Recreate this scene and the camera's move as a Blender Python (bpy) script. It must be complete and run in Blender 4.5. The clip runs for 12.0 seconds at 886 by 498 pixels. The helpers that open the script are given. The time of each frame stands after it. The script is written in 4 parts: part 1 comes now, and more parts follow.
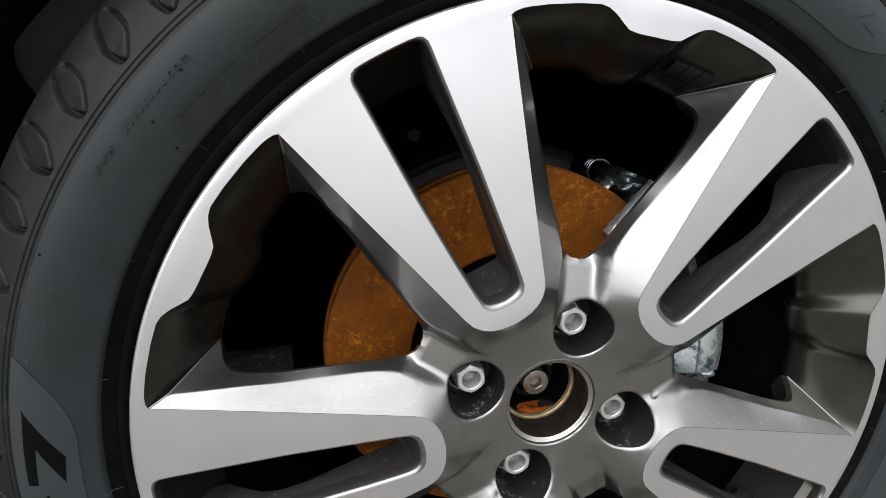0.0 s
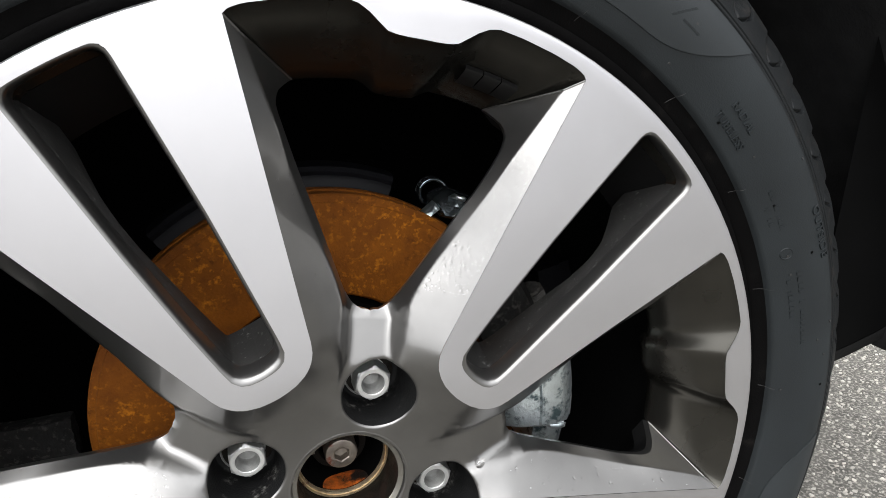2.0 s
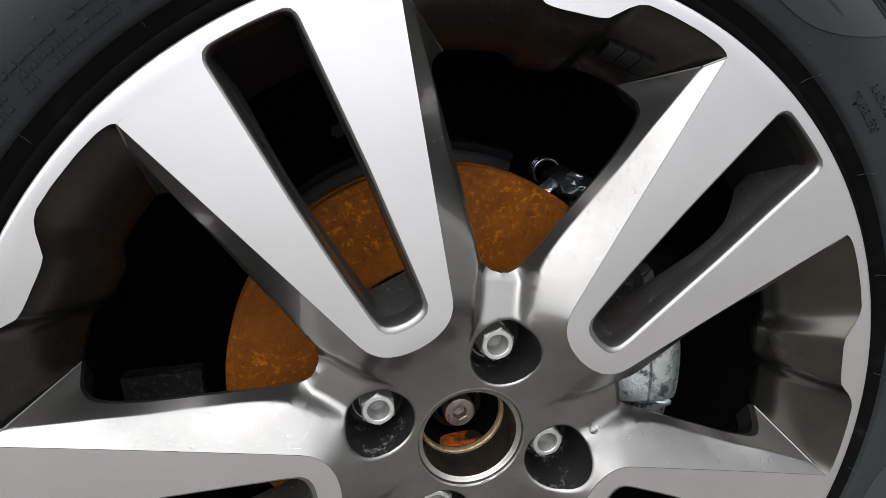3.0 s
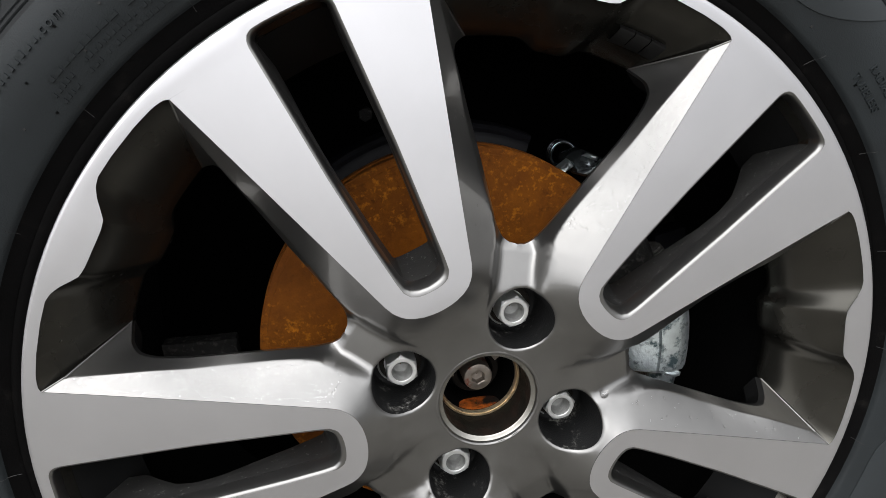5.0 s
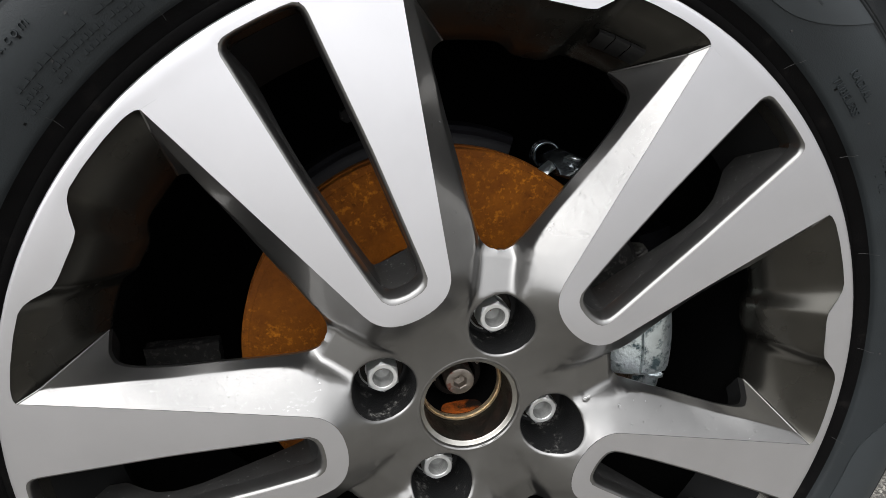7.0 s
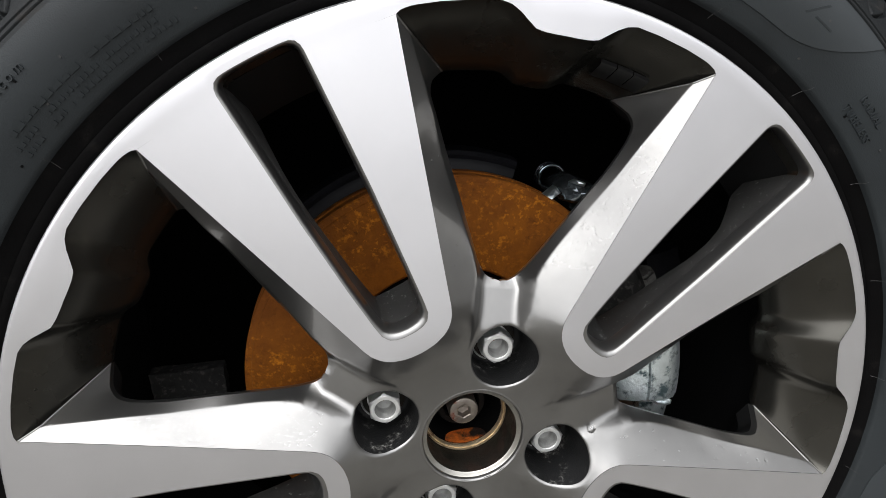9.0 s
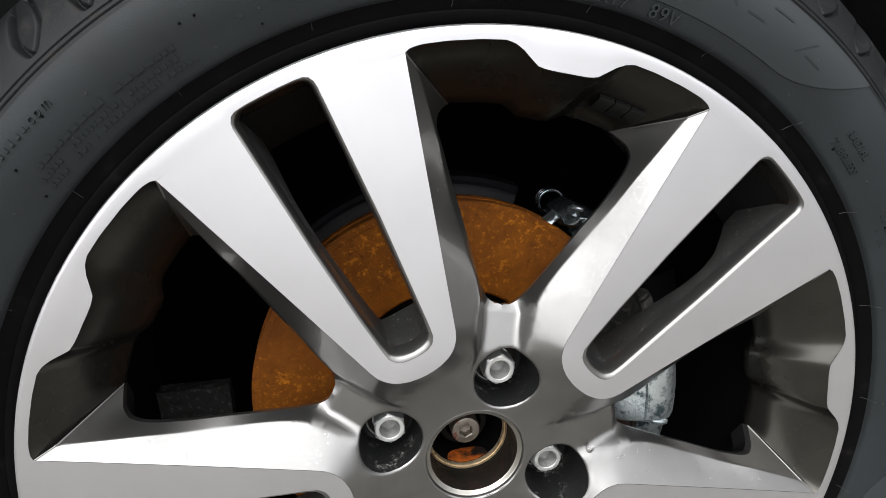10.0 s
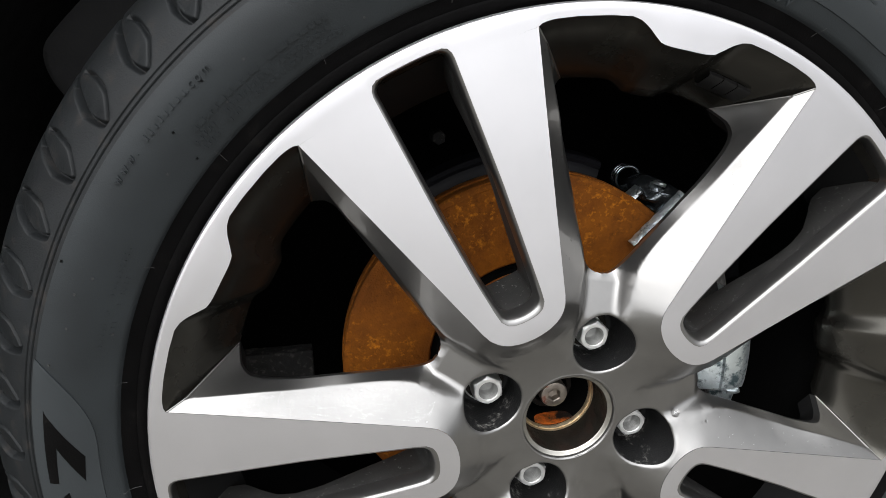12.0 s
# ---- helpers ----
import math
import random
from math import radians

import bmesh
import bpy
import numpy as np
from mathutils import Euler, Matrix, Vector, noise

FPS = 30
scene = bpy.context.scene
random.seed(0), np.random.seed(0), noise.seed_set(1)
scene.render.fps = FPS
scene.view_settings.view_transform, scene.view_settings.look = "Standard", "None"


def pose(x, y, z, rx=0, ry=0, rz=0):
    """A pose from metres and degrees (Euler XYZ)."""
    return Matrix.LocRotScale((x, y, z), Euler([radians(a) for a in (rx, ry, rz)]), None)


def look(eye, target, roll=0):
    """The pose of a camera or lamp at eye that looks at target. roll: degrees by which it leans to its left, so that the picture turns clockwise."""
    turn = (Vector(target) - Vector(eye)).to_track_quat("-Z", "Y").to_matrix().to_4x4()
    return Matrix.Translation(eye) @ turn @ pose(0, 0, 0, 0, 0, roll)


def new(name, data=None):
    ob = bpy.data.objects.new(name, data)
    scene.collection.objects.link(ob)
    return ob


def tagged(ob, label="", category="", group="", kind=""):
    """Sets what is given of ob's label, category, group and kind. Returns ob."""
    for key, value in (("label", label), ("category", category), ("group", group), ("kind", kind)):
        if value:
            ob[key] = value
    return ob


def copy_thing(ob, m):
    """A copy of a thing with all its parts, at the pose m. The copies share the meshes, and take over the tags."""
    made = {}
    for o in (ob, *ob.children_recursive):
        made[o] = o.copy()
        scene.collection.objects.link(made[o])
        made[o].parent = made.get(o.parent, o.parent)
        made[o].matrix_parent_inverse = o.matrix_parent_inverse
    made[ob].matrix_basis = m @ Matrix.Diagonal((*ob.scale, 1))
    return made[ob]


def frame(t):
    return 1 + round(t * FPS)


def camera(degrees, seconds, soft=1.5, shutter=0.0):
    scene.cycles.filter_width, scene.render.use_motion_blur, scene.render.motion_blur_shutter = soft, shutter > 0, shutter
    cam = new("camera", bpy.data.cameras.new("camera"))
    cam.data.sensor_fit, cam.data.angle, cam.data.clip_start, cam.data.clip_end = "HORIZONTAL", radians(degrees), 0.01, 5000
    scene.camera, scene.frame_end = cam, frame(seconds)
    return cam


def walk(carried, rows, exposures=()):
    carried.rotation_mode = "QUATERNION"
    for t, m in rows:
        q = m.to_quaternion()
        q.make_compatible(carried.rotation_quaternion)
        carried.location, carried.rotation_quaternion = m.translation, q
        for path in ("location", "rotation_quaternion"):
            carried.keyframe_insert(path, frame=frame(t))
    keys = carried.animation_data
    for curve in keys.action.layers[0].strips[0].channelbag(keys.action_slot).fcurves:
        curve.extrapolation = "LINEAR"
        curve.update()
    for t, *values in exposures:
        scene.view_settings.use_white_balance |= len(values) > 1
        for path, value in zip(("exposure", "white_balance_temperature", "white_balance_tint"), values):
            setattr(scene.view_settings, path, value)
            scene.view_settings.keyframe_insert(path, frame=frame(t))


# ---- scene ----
cam = camera(68.05, 12.0, 0.7)
PATH = [
    (0, look((-0.15330, -0.31386, 0.51658), (-0.06056, 0.05646, 0.39714), 2.738)),
    (0.5, look((-0.12634, -0.30388, 0.50813), (-0.03258, 0.06651, 0.38973), 2.492)),
    (1, look((-0.09246, -0.28803, 0.51459), (0.00260, 0.07989, 0.38968), 1.401)),
    (1.5, look((-0.05410, -0.26534, 0.52621), (0.05664, 0.09810, 0.40111), 2.034)),
    (2, look((-0.04631, -0.26655, 0.52269), (0.07285, 0.09635, 0.40394), 1.984)),
    (2.5, look((-0.07836, -0.27330, 0.52118), (0.01819, 0.09660, 0.40348), 2.905)),
    (3, look((-0.08849, -0.27703, 0.50837), (-0.00088, 0.09486, 0.38994), 3.015)),
    (3.2, look((-0.08376, -0.27515, 0.51428), (0.00244, 0.09486, 0.38914), 2.913)),
    (4.8, look((-0.09066, -0.30474, 0.50813), (-0.02087, 0.07024, 0.38764), 2.734)),
    (5, look((-0.09335, -0.30385, 0.50283), (-0.01862, 0.07006, 0.38198), 2.888)),
    (5.5, look((-0.09224, -0.30049, 0.50775), (-0.01428, 0.06989, 0.37835), 2.939)),
    (6, look((-0.08829, -0.29886, 0.50847), (-0.01108, 0.07193, 0.37981), 2.838)),
    (6.5, look((-0.08662, -0.30225, 0.51118), (-0.00708, 0.06796, 0.38227), 2.926)),
    (7, look((-0.08536, -0.30015, 0.51163), (-0.00709, 0.07083, 0.38415), 2.768)),
    (7.2, look((-0.08480, -0.29875, 0.51283), (-0.00718, 0.07221, 0.38491), 2.724)),
    (8.8, look((-0.08218, -0.29242, 0.52375), (-0.01012, 0.07958, 0.39560), 2.343)),
    (9, look((-0.07799, -0.29263, 0.52578), (-0.00782, 0.08007, 0.39862), 2.061)),
    (9.5, look((-0.07532, -0.29196, 0.53201), (0.00351, 0.08134, 0.41186), 2.317)),
    (10, look((-0.08413, -0.30114, 0.53594), (-0.01171, 0.07354, 0.41603), 2.412)),
    (10.5, look((-0.09888, -0.31758, 0.54451), (-0.03939, 0.05931, 0.42446), 1.551)),
    (11, look((-0.10551, -0.31622, 0.53923), (-0.04040, 0.06117, 0.42374), 1.688)),
    (11.5, look((-0.11730, -0.31143, 0.53534), (-0.03785, 0.06059, 0.41170), 3.166)),
    (12, look((-0.14700, -0.30599, 0.52995), (-0.07192, 0.06481, 0.40007), 3.588)),
]
EXPOSURE = ((0.0, 0.50), (2.0, 0.51), (3.0, 0.41), (5.0, 0.28), (7.0, 0.37), (9.0, 0.45), (10.0, 0.61), (12.0, 0.61))
walk(cam, PATH, EXPOSURE)

# ---------------------------------------------------------------- light
HUB_Z = 0.312                      # height of the wheel's axis above the ground
world = bpy.data.worlds.new("sky")
scene.world = world
world.use_nodes = True
wn = world.node_tree
wn.nodes.clear()
sky = wn.nodes.new("ShaderNodeTexSky")
sky.sky_type, sky.sun_disc = "NISHITA", False
sky.sun_elevation, sky.sun_rotation = radians(45), radians(221)
sky.air_density, sky.dust_density = 1.0, 4.0
# overcast: twice as bright overhead as at the horizon, and brightest round the veiled sun
where = wn.nodes.new("ShaderNodeTexCoord")
axes = wn.nodes.new("ShaderNodeSeparateXYZ")
rise = wn.nodes.new("ShaderNodeMapRange")
rise.inputs["From Min"].default_value, rise.inputs["From Max"].default_value = 0.0, 1.0
rise.inputs["To Min"].default_value, rise.inputs["To Max"].default_value = 0.5, 1.0
veil = wn.nodes.new("ShaderNodeVectorMath")
veil.operation = "DOT_PRODUCT"
veil.inputs[1].default_value = (-0.52, -0.60, 0.61)
glow = wn.nodes.new("ShaderNodeMapRange")
glow.inputs["From Min"].default_value, glow.inputs["From Max"].default_value = -0.2, 1.0
glow.inputs["To Min"].default_value, glow.inputs["To Max"].default_value = 0.1, 1.3
bright = wn.nodes.new("ShaderNodeMath")
bright.operation = "MULTIPLY"
cloud = wn.nodes.new("ShaderNodeMixRGB")
cloud.blend_type = "MULTIPLY"
cloud.inputs[0].default_value = 1.0
cloud.inputs[1].default_value = (33.3, 33.7, 34.8, 1)
soft = wn.nodes.new("ShaderNodeMixRGB")
soft.inputs[0].default_value = 0.92
back = wn.nodes.new("ShaderNodeBackground")
back.inputs[1].default_value = 0.12
wo = wn.nodes.new("ShaderNodeOutputWorld")
wn.links.new(where.outputs["Generated"], axes.inputs[0])
wn.links.new(axes.outputs["Z"], rise.inputs["Value"])
wn.links.new(where.outputs["Generated"], veil.inputs[0])
wn.links.new(veil.outputs["Value"], glow.inputs["Value"])
wn.links.new(rise.outputs[0], bright.inputs[0])
wn.links.new(glow.outputs[0], bright.inputs[1])
wn.links.new(bright.outputs[0], cloud.inputs[2])
wn.links.new(sky.outputs[0], soft.inputs[1])
wn.links.new(cloud.outputs[0], soft.inputs[2])
wn.links.new(soft.outputs[0], back.inputs[0])
wn.links.new(back.outputs[0], wo.inputs[0])
sun_data = bpy.data.lights.new("sun", "SUN")
sun_data.energy, sun_data.angle, sun_data.color = 0.8, radians(50), (1.0, 0.98, 0.96)
sun = new("sun", sun_data)
sun.matrix_world = look((-1.8, -2.1, 3.1), (0, 0, 0.3))


# ---------------------------------------------------------------- materials
def material(name, colour, rough=0.5, metal=0.0, vary=0.15, scale=40.0, grain=0.0, grain_scale=900.0, second=None,
             second_at=0.6, second_scale=25.0, second_rough=None, coat=0.0, specular=0.5):
    m = bpy.data.materials.new(name)
    m.use_nodes = True
    t = m.node_tree
    n, l = t.nodes, t.links
    b = n["Principled BSDF"]
    b.inputs["Roughness"].default_value, b.inputs["Metallic"].default_value = rough, metal
    b.inputs["Specular IOR Level"].default_value = specular
    b.inputs["Coat Weight"].default_value = coat
    b.inputs["Coat Roughness"].default_value = 0.05
    co = n.new("ShaderNodeTexCoord")
    no = n.new("ShaderNodeTexNoise")
    no.inputs["Scale"].default_value, no.inputs["Detail"].default_value = scale, 6
    l.new(co.outputs["Object"], no.inputs["Vector"])
    ramp = n.new("ShaderNodeMapRange")
    ramp.inputs["From Min"].default_value, ramp.inputs["From Max"].default_value = 0.3, 0.7
    ramp.inputs["To Min"].default_value, ramp.inputs["To Max"].default_value = 1 - vary, 1 + vary
    l.new(no.outputs["Fac"], ramp.inputs["Value"])
    mul = n.new("ShaderNodeMixRGB")
    mul.blend_type = "MULTIPLY"
    mul.inputs[0].default_value = 1
    mul.inputs[1].default_value = (*colour, 1)
    l.new(ramp.outputs[0], mul.inputs[2])
    out = mul.outputs[0]
    if second:
        n2 = n.new("ShaderNodeTexNoise")
        n2.inputs["Scale"].default_value, n2.inputs["Detail"].default_value, n2.inputs["Roughness"].default_value = second_scale, 8, 0.65
        l.new(co.outputs["Object"], n2.inputs["Vector"])
        r2 = n.new("ShaderNodeMapRange")
        r2.inputs["From Min"].default_value, r2.inputs["From Max"].default_value = second_at - 0.06, second_at + 0.06
        l.new(n2.outputs["Fac"], r2.inputs["Value"])
        mix = n.new("ShaderNodeMixRGB")
        mix.inputs[2].default_value = (*second, 1)
        l.new(r2.outputs[0], mix.inputs[0])
        l.new(out, mix.inputs[1])
        out = mix.outputs[0]
        if second_rough is not None:
            rr = n.new("ShaderNodeMapRange")
            rr.inputs["To Min"].default_value, rr.inputs["To Max"].default_value = rough, second_rough
            l.new(r2.outputs[0], rr.inputs["Value"])
            l.new(rr.outputs[0], b.inputs["Roughness"])
    l.new(out, b.inputs["Base Color"])
    if grain:
        n3 = n.new("ShaderNodeTexNoise")
        n3.inputs["Scale"].default_value, n3.inputs["Detail"].default_value = grain_scale, 3
        l.new(co.outputs["Object"], n3.inputs["Vector"])
        bu = n.new("ShaderNodeBump")
        bu.inputs["Strength"].default_value, bu.inputs["Distance"].default_value = grain, 0.0006
        l.new(n3.outputs["Fac"], bu.inputs["Height"])
        l.new(bu.outputs[0], b.inputs["Normal"])
    return m


def lathe_turned(name):
    """Diamond-cut aluminium under clear lacquer: fine circular tool marks round the hub."""
    m = material(name, (0.49, 0.485, 0.495), 0.34, 1.0, 0.04, 18, coat=0.15)
    n, l = m.node_tree.nodes, m.node_tree.links
    b = n["Principled BSDF"]
    co = n.new("ShaderNodeTexCoord")
    sep = n.new("ShaderNodeSeparateXYZ")
    l.new(co.outputs["Object"], sep.inputs[0])
    flat = n.new("ShaderNodeCombineXYZ")
    l.new(sep.outputs["X"], flat.inputs[0])
    l.new(sep.outputs["Z"], flat.inputs[1])
    r = n.new("ShaderNodeVectorMath")
    r.operation = "LENGTH"
    l.new(flat.outputs[0], r.inputs[0])
    wave = n.new("ShaderNodeMath")
    wave.operation = "MULTIPLY"
    wave.inputs[1].default_value = 40000
    l.new(r.outputs["Value"], wave.inputs[0])
    no = n.new("ShaderNodeTexNoise")
    no.noise_dimensions = "1D"
    no.inputs["Scale"].default_value = 1.0
    l.new(wave.outputs[0], no.inputs["W"])
    rough = n.new("ShaderNodeMapRange")
    rough.inputs["To Min"].default_value, rough.inputs["To Max"].default_value = 0.43, 0.48
    l.new(no.outputs["Fac"], rough.inputs["Value"])
    l.new(rough.outputs[0], b.inputs["Roughness"])
    outward = n.new("ShaderNodeCombineXYZ")
    l.new(sep.outputs["X"], outward.inputs[0])
    l.new(sep.outputs["Z"], outward.inputs[2])
    unit = n.new("ShaderNodeVectorMath")
    unit.operation = "NORMALIZE"
    l.new(outward.outputs[0], unit.inputs[0])
    l.new(unit.outputs["Vector"], b.inputs["Tangent"])
    b.inputs["Anisotropic"].default_value = 0.12
    return m


def shaded_paint(name):
    """Wheel paint darkened to hold the wells' shade, more so in soft blotches."""
    m = material(name, (0.070, 0.067, 0.059), 0.28, 0.92, 0.08, 45, 0.03, 1500)
    n, l = m.node_tree.nodes, m.node_tree.links
    b = n["Principled BSDF"]
    b.inputs["Specular Tint"].default_value = (0.45, 0.45, 0.45, 1)
    co = n.new("ShaderNodeTexCoord")
    no = n.new("ShaderNodeTexNoise")
    no.inputs["Scale"].default_value, no.inputs["Detail"].default_value = 38, 5
    l.new(co.outputs["Object"], no.inputs["Vector"])
    dull = n.new("ShaderNodeMapRange")
    dull.inputs["From Min"].default_value, dull.inputs["From Max"].default_value = 0.35, 0.9
    l.new(no.outputs["Fac"], dull.inputs["Value"])
    rough = n.new("ShaderNodeMapRange")
    rough.inputs["To Min"].default_value, rough.inputs["To Max"].default_value = 0.24, 0.32
    l.new(dull.outputs[0], rough.inputs["Value"])
    l.new(rough.outputs[0], b.inputs["Roughness"])
    mottle = n.new("ShaderNodeMixRGB")
    l.new(dull.outputs[0], mottle.inputs[0])
    l.new(b.inputs["Base Color"].links[0].from_socket, mottle.inputs[1])
    mottle.inputs[2].default_value = (0.046, 0.044, 0.0385, 1)
    l.new(mottle.outputs[0], b.inputs["Base Color"])
    return m


def settled(name):
    """Pocket shade as near-black, with pale dust and grit where the surface faces up."""
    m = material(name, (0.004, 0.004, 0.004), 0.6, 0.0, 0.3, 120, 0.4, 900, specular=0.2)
    n, l = m.node_tree.nodes, m.node_tree.links
    b = n["Principled BSDF"]
    co = n.new("ShaderNodeTexCoord")
    geo = n.new("ShaderNodeNewGeometry")
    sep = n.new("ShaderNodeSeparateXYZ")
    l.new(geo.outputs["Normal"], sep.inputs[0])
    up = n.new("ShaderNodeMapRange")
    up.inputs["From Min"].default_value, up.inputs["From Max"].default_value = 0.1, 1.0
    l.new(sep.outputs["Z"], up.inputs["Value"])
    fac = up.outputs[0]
    for scale, low, high in ((420, 0.45, 0.7), (75, 0.54, 0.68)):
        t = n.new("ShaderNodeTexNoise")
        t.inputs["Scale"].default_value, t.inputs["Detail"].default_value, t.inputs["Roughness"].default_value = scale, 5, 0.7
        l.new(co.outputs["Object"], t.inputs["Vector"])
        r = n.new("ShaderNodeMapRange")
        r.inputs["From Min"].default_value, r.inputs["From Max"].default_value = low, high
        l.new(t.outputs["Fac"], r.inputs["Value"])
        x = n.new("ShaderNodeMath")
        x.operation = "MULTIPLY"
        l.new(fac, x.inputs[0])
        l.new(r.outputs[0], x.inputs[1])
        fac = x.outputs[0]
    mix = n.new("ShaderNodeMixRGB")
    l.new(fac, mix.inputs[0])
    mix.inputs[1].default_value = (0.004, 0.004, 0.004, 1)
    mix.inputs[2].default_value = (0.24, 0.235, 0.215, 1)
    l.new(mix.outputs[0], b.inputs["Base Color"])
    return m


def rusted(name):
    """Surface rust: brown blotches with clusters of small orange spots."""
    m = material(name, (1, 1, 1), 0.82, 0.0, 0.0, 28, 0.9, 650, specular=0.18)
    n, l = m.node_tree.nodes, m.node_tree.links
    b = n["Principled BSDF"]
    co = n.new("ShaderNodeTexCoord")

    def noise(scale, detail, low, high, rough=0.6):
        t = n.new("ShaderNodeTexNoise")
        t.inputs["Scale"].default_value, t.inputs["Detail"].default_value, t.inputs["Roughness"].default_value = scale, detail, rough
        l.new(co.outputs["Object"], t.inputs["Vector"])
        r = n.new("ShaderNodeMapRange")
        r.inputs["From Min"].default_value, r.inputs["From Max"].default_value = low, high
        l.new(t.outputs["Fac"], r.inputs["Value"])
        return r.outputs[0]

    def mix(fac, a, c):
        x = n.new("ShaderNodeMixRGB")
        l.new(fac, x.inputs[0])
        if isinstance(a, tuple):
            x.inputs[1].default_value = (*a, 1)
        else:
            l.new(a, x.inputs[1])
        x.inputs[2].default_value = (*c, 1)
        return x.outputs[0]

    def both(a, c):
        x = n.new("ShaderNodeMath")
        x.operation = "MULTIPLY"
        l.new(a, x.inputs[0])
        l.new(c, x.inputs[1])
        return x.outputs[0]

    out = mix(noise(17, 4, 0.32, 0.68), (0.088, 0.0245, 0.0011), (0.20, 0.061, 0.0026))
    out = mix(noise(55, 8, 0.42, 0.8, 0.7), out, (0.072, 0.019, 0.0011))
    out = mix(both(noise(34, 3, 0.5, 0.62), noise(160, 5, 0.5, 0.7, 0.7)), out, (0.05, 0.013, 0.0011))
    out = mix(both(noise(24, 3, 0.42, 0.6), noise(300, 4, 0.53, 0.74)), out, (0.37, 0.13, 0.006))
    l.new(out, b.inputs["Base Color"])
    return m


MACHINED = lathe_turned("machined_aluminium")
PAINT = material("grey_wheel_paint", (0.15, 0.147, 0.141), 0.28, 0.92, 0.06, 60, 0.03, 2500, coat=0.6)
WELL = shaded_paint("shaded_wheel_paint")
# wheel paint darkened for the slots' shade, with specks of pale dust
SHADED_DUSTY = material("shaded_dusty_paint", (0.024, 0.0235, 0.0225), 0.5, 0.3, 0.2, 80, 0.15, 900, (0.22, 0.22, 0.21), 0.665, 420, 0.8, specular=0.2)
POCKET = settled("shaded_dusty_pocket")
# rim inside and spoke rears, their shade put in as near-black
BARREL = material("shaded_rim_barrel", (0.004, 0.004, 0.004), 0.6, 0.1, 0.2, 50, specular=0.12)
RUBBER = material("tyre_rubber", (0.0078, 0.0099, 0.0108), 0.6, 0, 0.2, 30, 0.25, 1400, specular=0.25)
RUBBER_TREAD = material("tread_rubber", (0.0042, 0.0050, 0.0054), 0.6, 0, 0.3, 40, 0.3, 1100, (0.0115, 0.0105, 0.0095), 0.61, 110, 0.7, specular=0.17)
# the bead's shade is put into this near-black; dark mould marks use it too
RUBBER_DARK = material("tyre_bead_rubber", (0.0014, 0.0013, 0.0013), 0.6, 0, 0.3, 60, 0.3, 1200, (0.005, 0.0045, 0.004), 0.66, 60, specular=0.045)
RUST = rusted("rusty_iron")
RUST_PATCH = material("wet_rust", (0.006, 0.003, 0.0015), 0.55, 0.0, 0.4, 90, 0.6, 700, (0.34, 0.075, 0.006), 0.52, 75)
RUST_DARK = material("dark_rust", (0.003, 0.002, 0.0014), 0.8, 0.0, 0.4, 90, 0.6, 700, (0.05, 0.013, 0.002), 0.68, 60, specular=0.12)
ZINC = material("zinc_plating", (0.66, 0.72, 0.73), 0.34, 0.95, 0.25, 60, 0.6, 560, (0.08, 0.115, 0.125), 0.565, 110, 0.45)
ZINC_DARK = material("dark_zinc", (0.22, 0.245, 0.26), 0.16, 0.95, 0.3, 60, 0.25, 300, (0.03, 0.04, 0.045), 0.55, 40, 0.35)
SOCKET = material("dull_zinc", (0.24, 0.24, 0.23), 0.5, 0.7, 0.2, 200, 0.25, 1500)
BRIGHT_ZINC = material("bright_zinc", (0.66, 0.7, 0.71), 0.3, 0.95, 0.3, 150, 0.6, 600)
PAD = material("brake_pad", (0.11, 0.075, 0.022), 0.8, 0, 0.4, 160, 0.6, 700, (0.02, 0.014, 0.006), 0.56, 120)
BOLT = material("zinc_bolt", (0.6, 0.6, 0.585), 0.42, 0.8, 0.12, 200, 0.25, 1500)
STEEL = material("worn_steel", (0.016, 0.0145, 0.0115), 0.42, 0.7, 0.4, 150, 0.4, 900, (0.014, 0.007, 0.004), 0.54, 90, 0.7)
WORN = material("worn_bolt_steel", (0.20, 0.175, 0.15), 0.4, 0.85, 0.3, 150, 0.3, 900, (0.16, 0.035, 0.015), 0.6, 110, 0.8)
CAST = material("cast_iron", (0.013, 0.0125, 0.012), 0.8, 0.1, 0.3, 90, 1.0, 350, (0.055, 0.052, 0.048), 0.6, 220, specular=0.2)
CAST_PALE = material("pitted_iron", (0.09, 0.087, 0.082), 0.7, 0.2, 0.4, 200, 1.0, 450, (0.012, 0.011, 0.010), 0.58, 260, specular=0.3)
# near-black holding the shade of hollows, gaps and the closed arch
BLACK = material("shade_black", (0.0018, 0.0018, 0.0018), 0.8, 0, 0.2, 40, specular=0.04)
ASPHALT = material("asphalt", (0.085, 0.081, 0.072), 0.9, 0, 0.3, 30, 1.0, 300, (0.27, 0.255, 0.225), 0.545, 210, specular=0.2)
STEEL_CLEAN = material("bright_steel", (0.27, 0.26, 0.235), 0.3, 0.95, 0.15, 150, 0.15, 1200, (0.16, 0.13, 0.10), 0.68, 90, 0.5)
GOLDEN = material("stained_steel", (0.56, 0.45, 0.30), 0.36, 0.9, 0.3, 150, 0.3, 900, (0.10, 0.035, 0.01), 0.62, 120, 0.7)
WEIGHT = material("lead_grey", (0.008, 0.008, 0.008), 0.4, 0.6, 0.15, 150)
RUBBER_WORN = material("scuffed_rubber", (0.022, 0.0215, 0.0205), 0.7, 0, 0.2, 90, specular=0.3)
RUBBER_SATIN = material("satin_rubber", (0.0128, 0.0155, 0.0168), 0.55, 0, 0.08, 30, 0.1, 1800, specular=0.3)
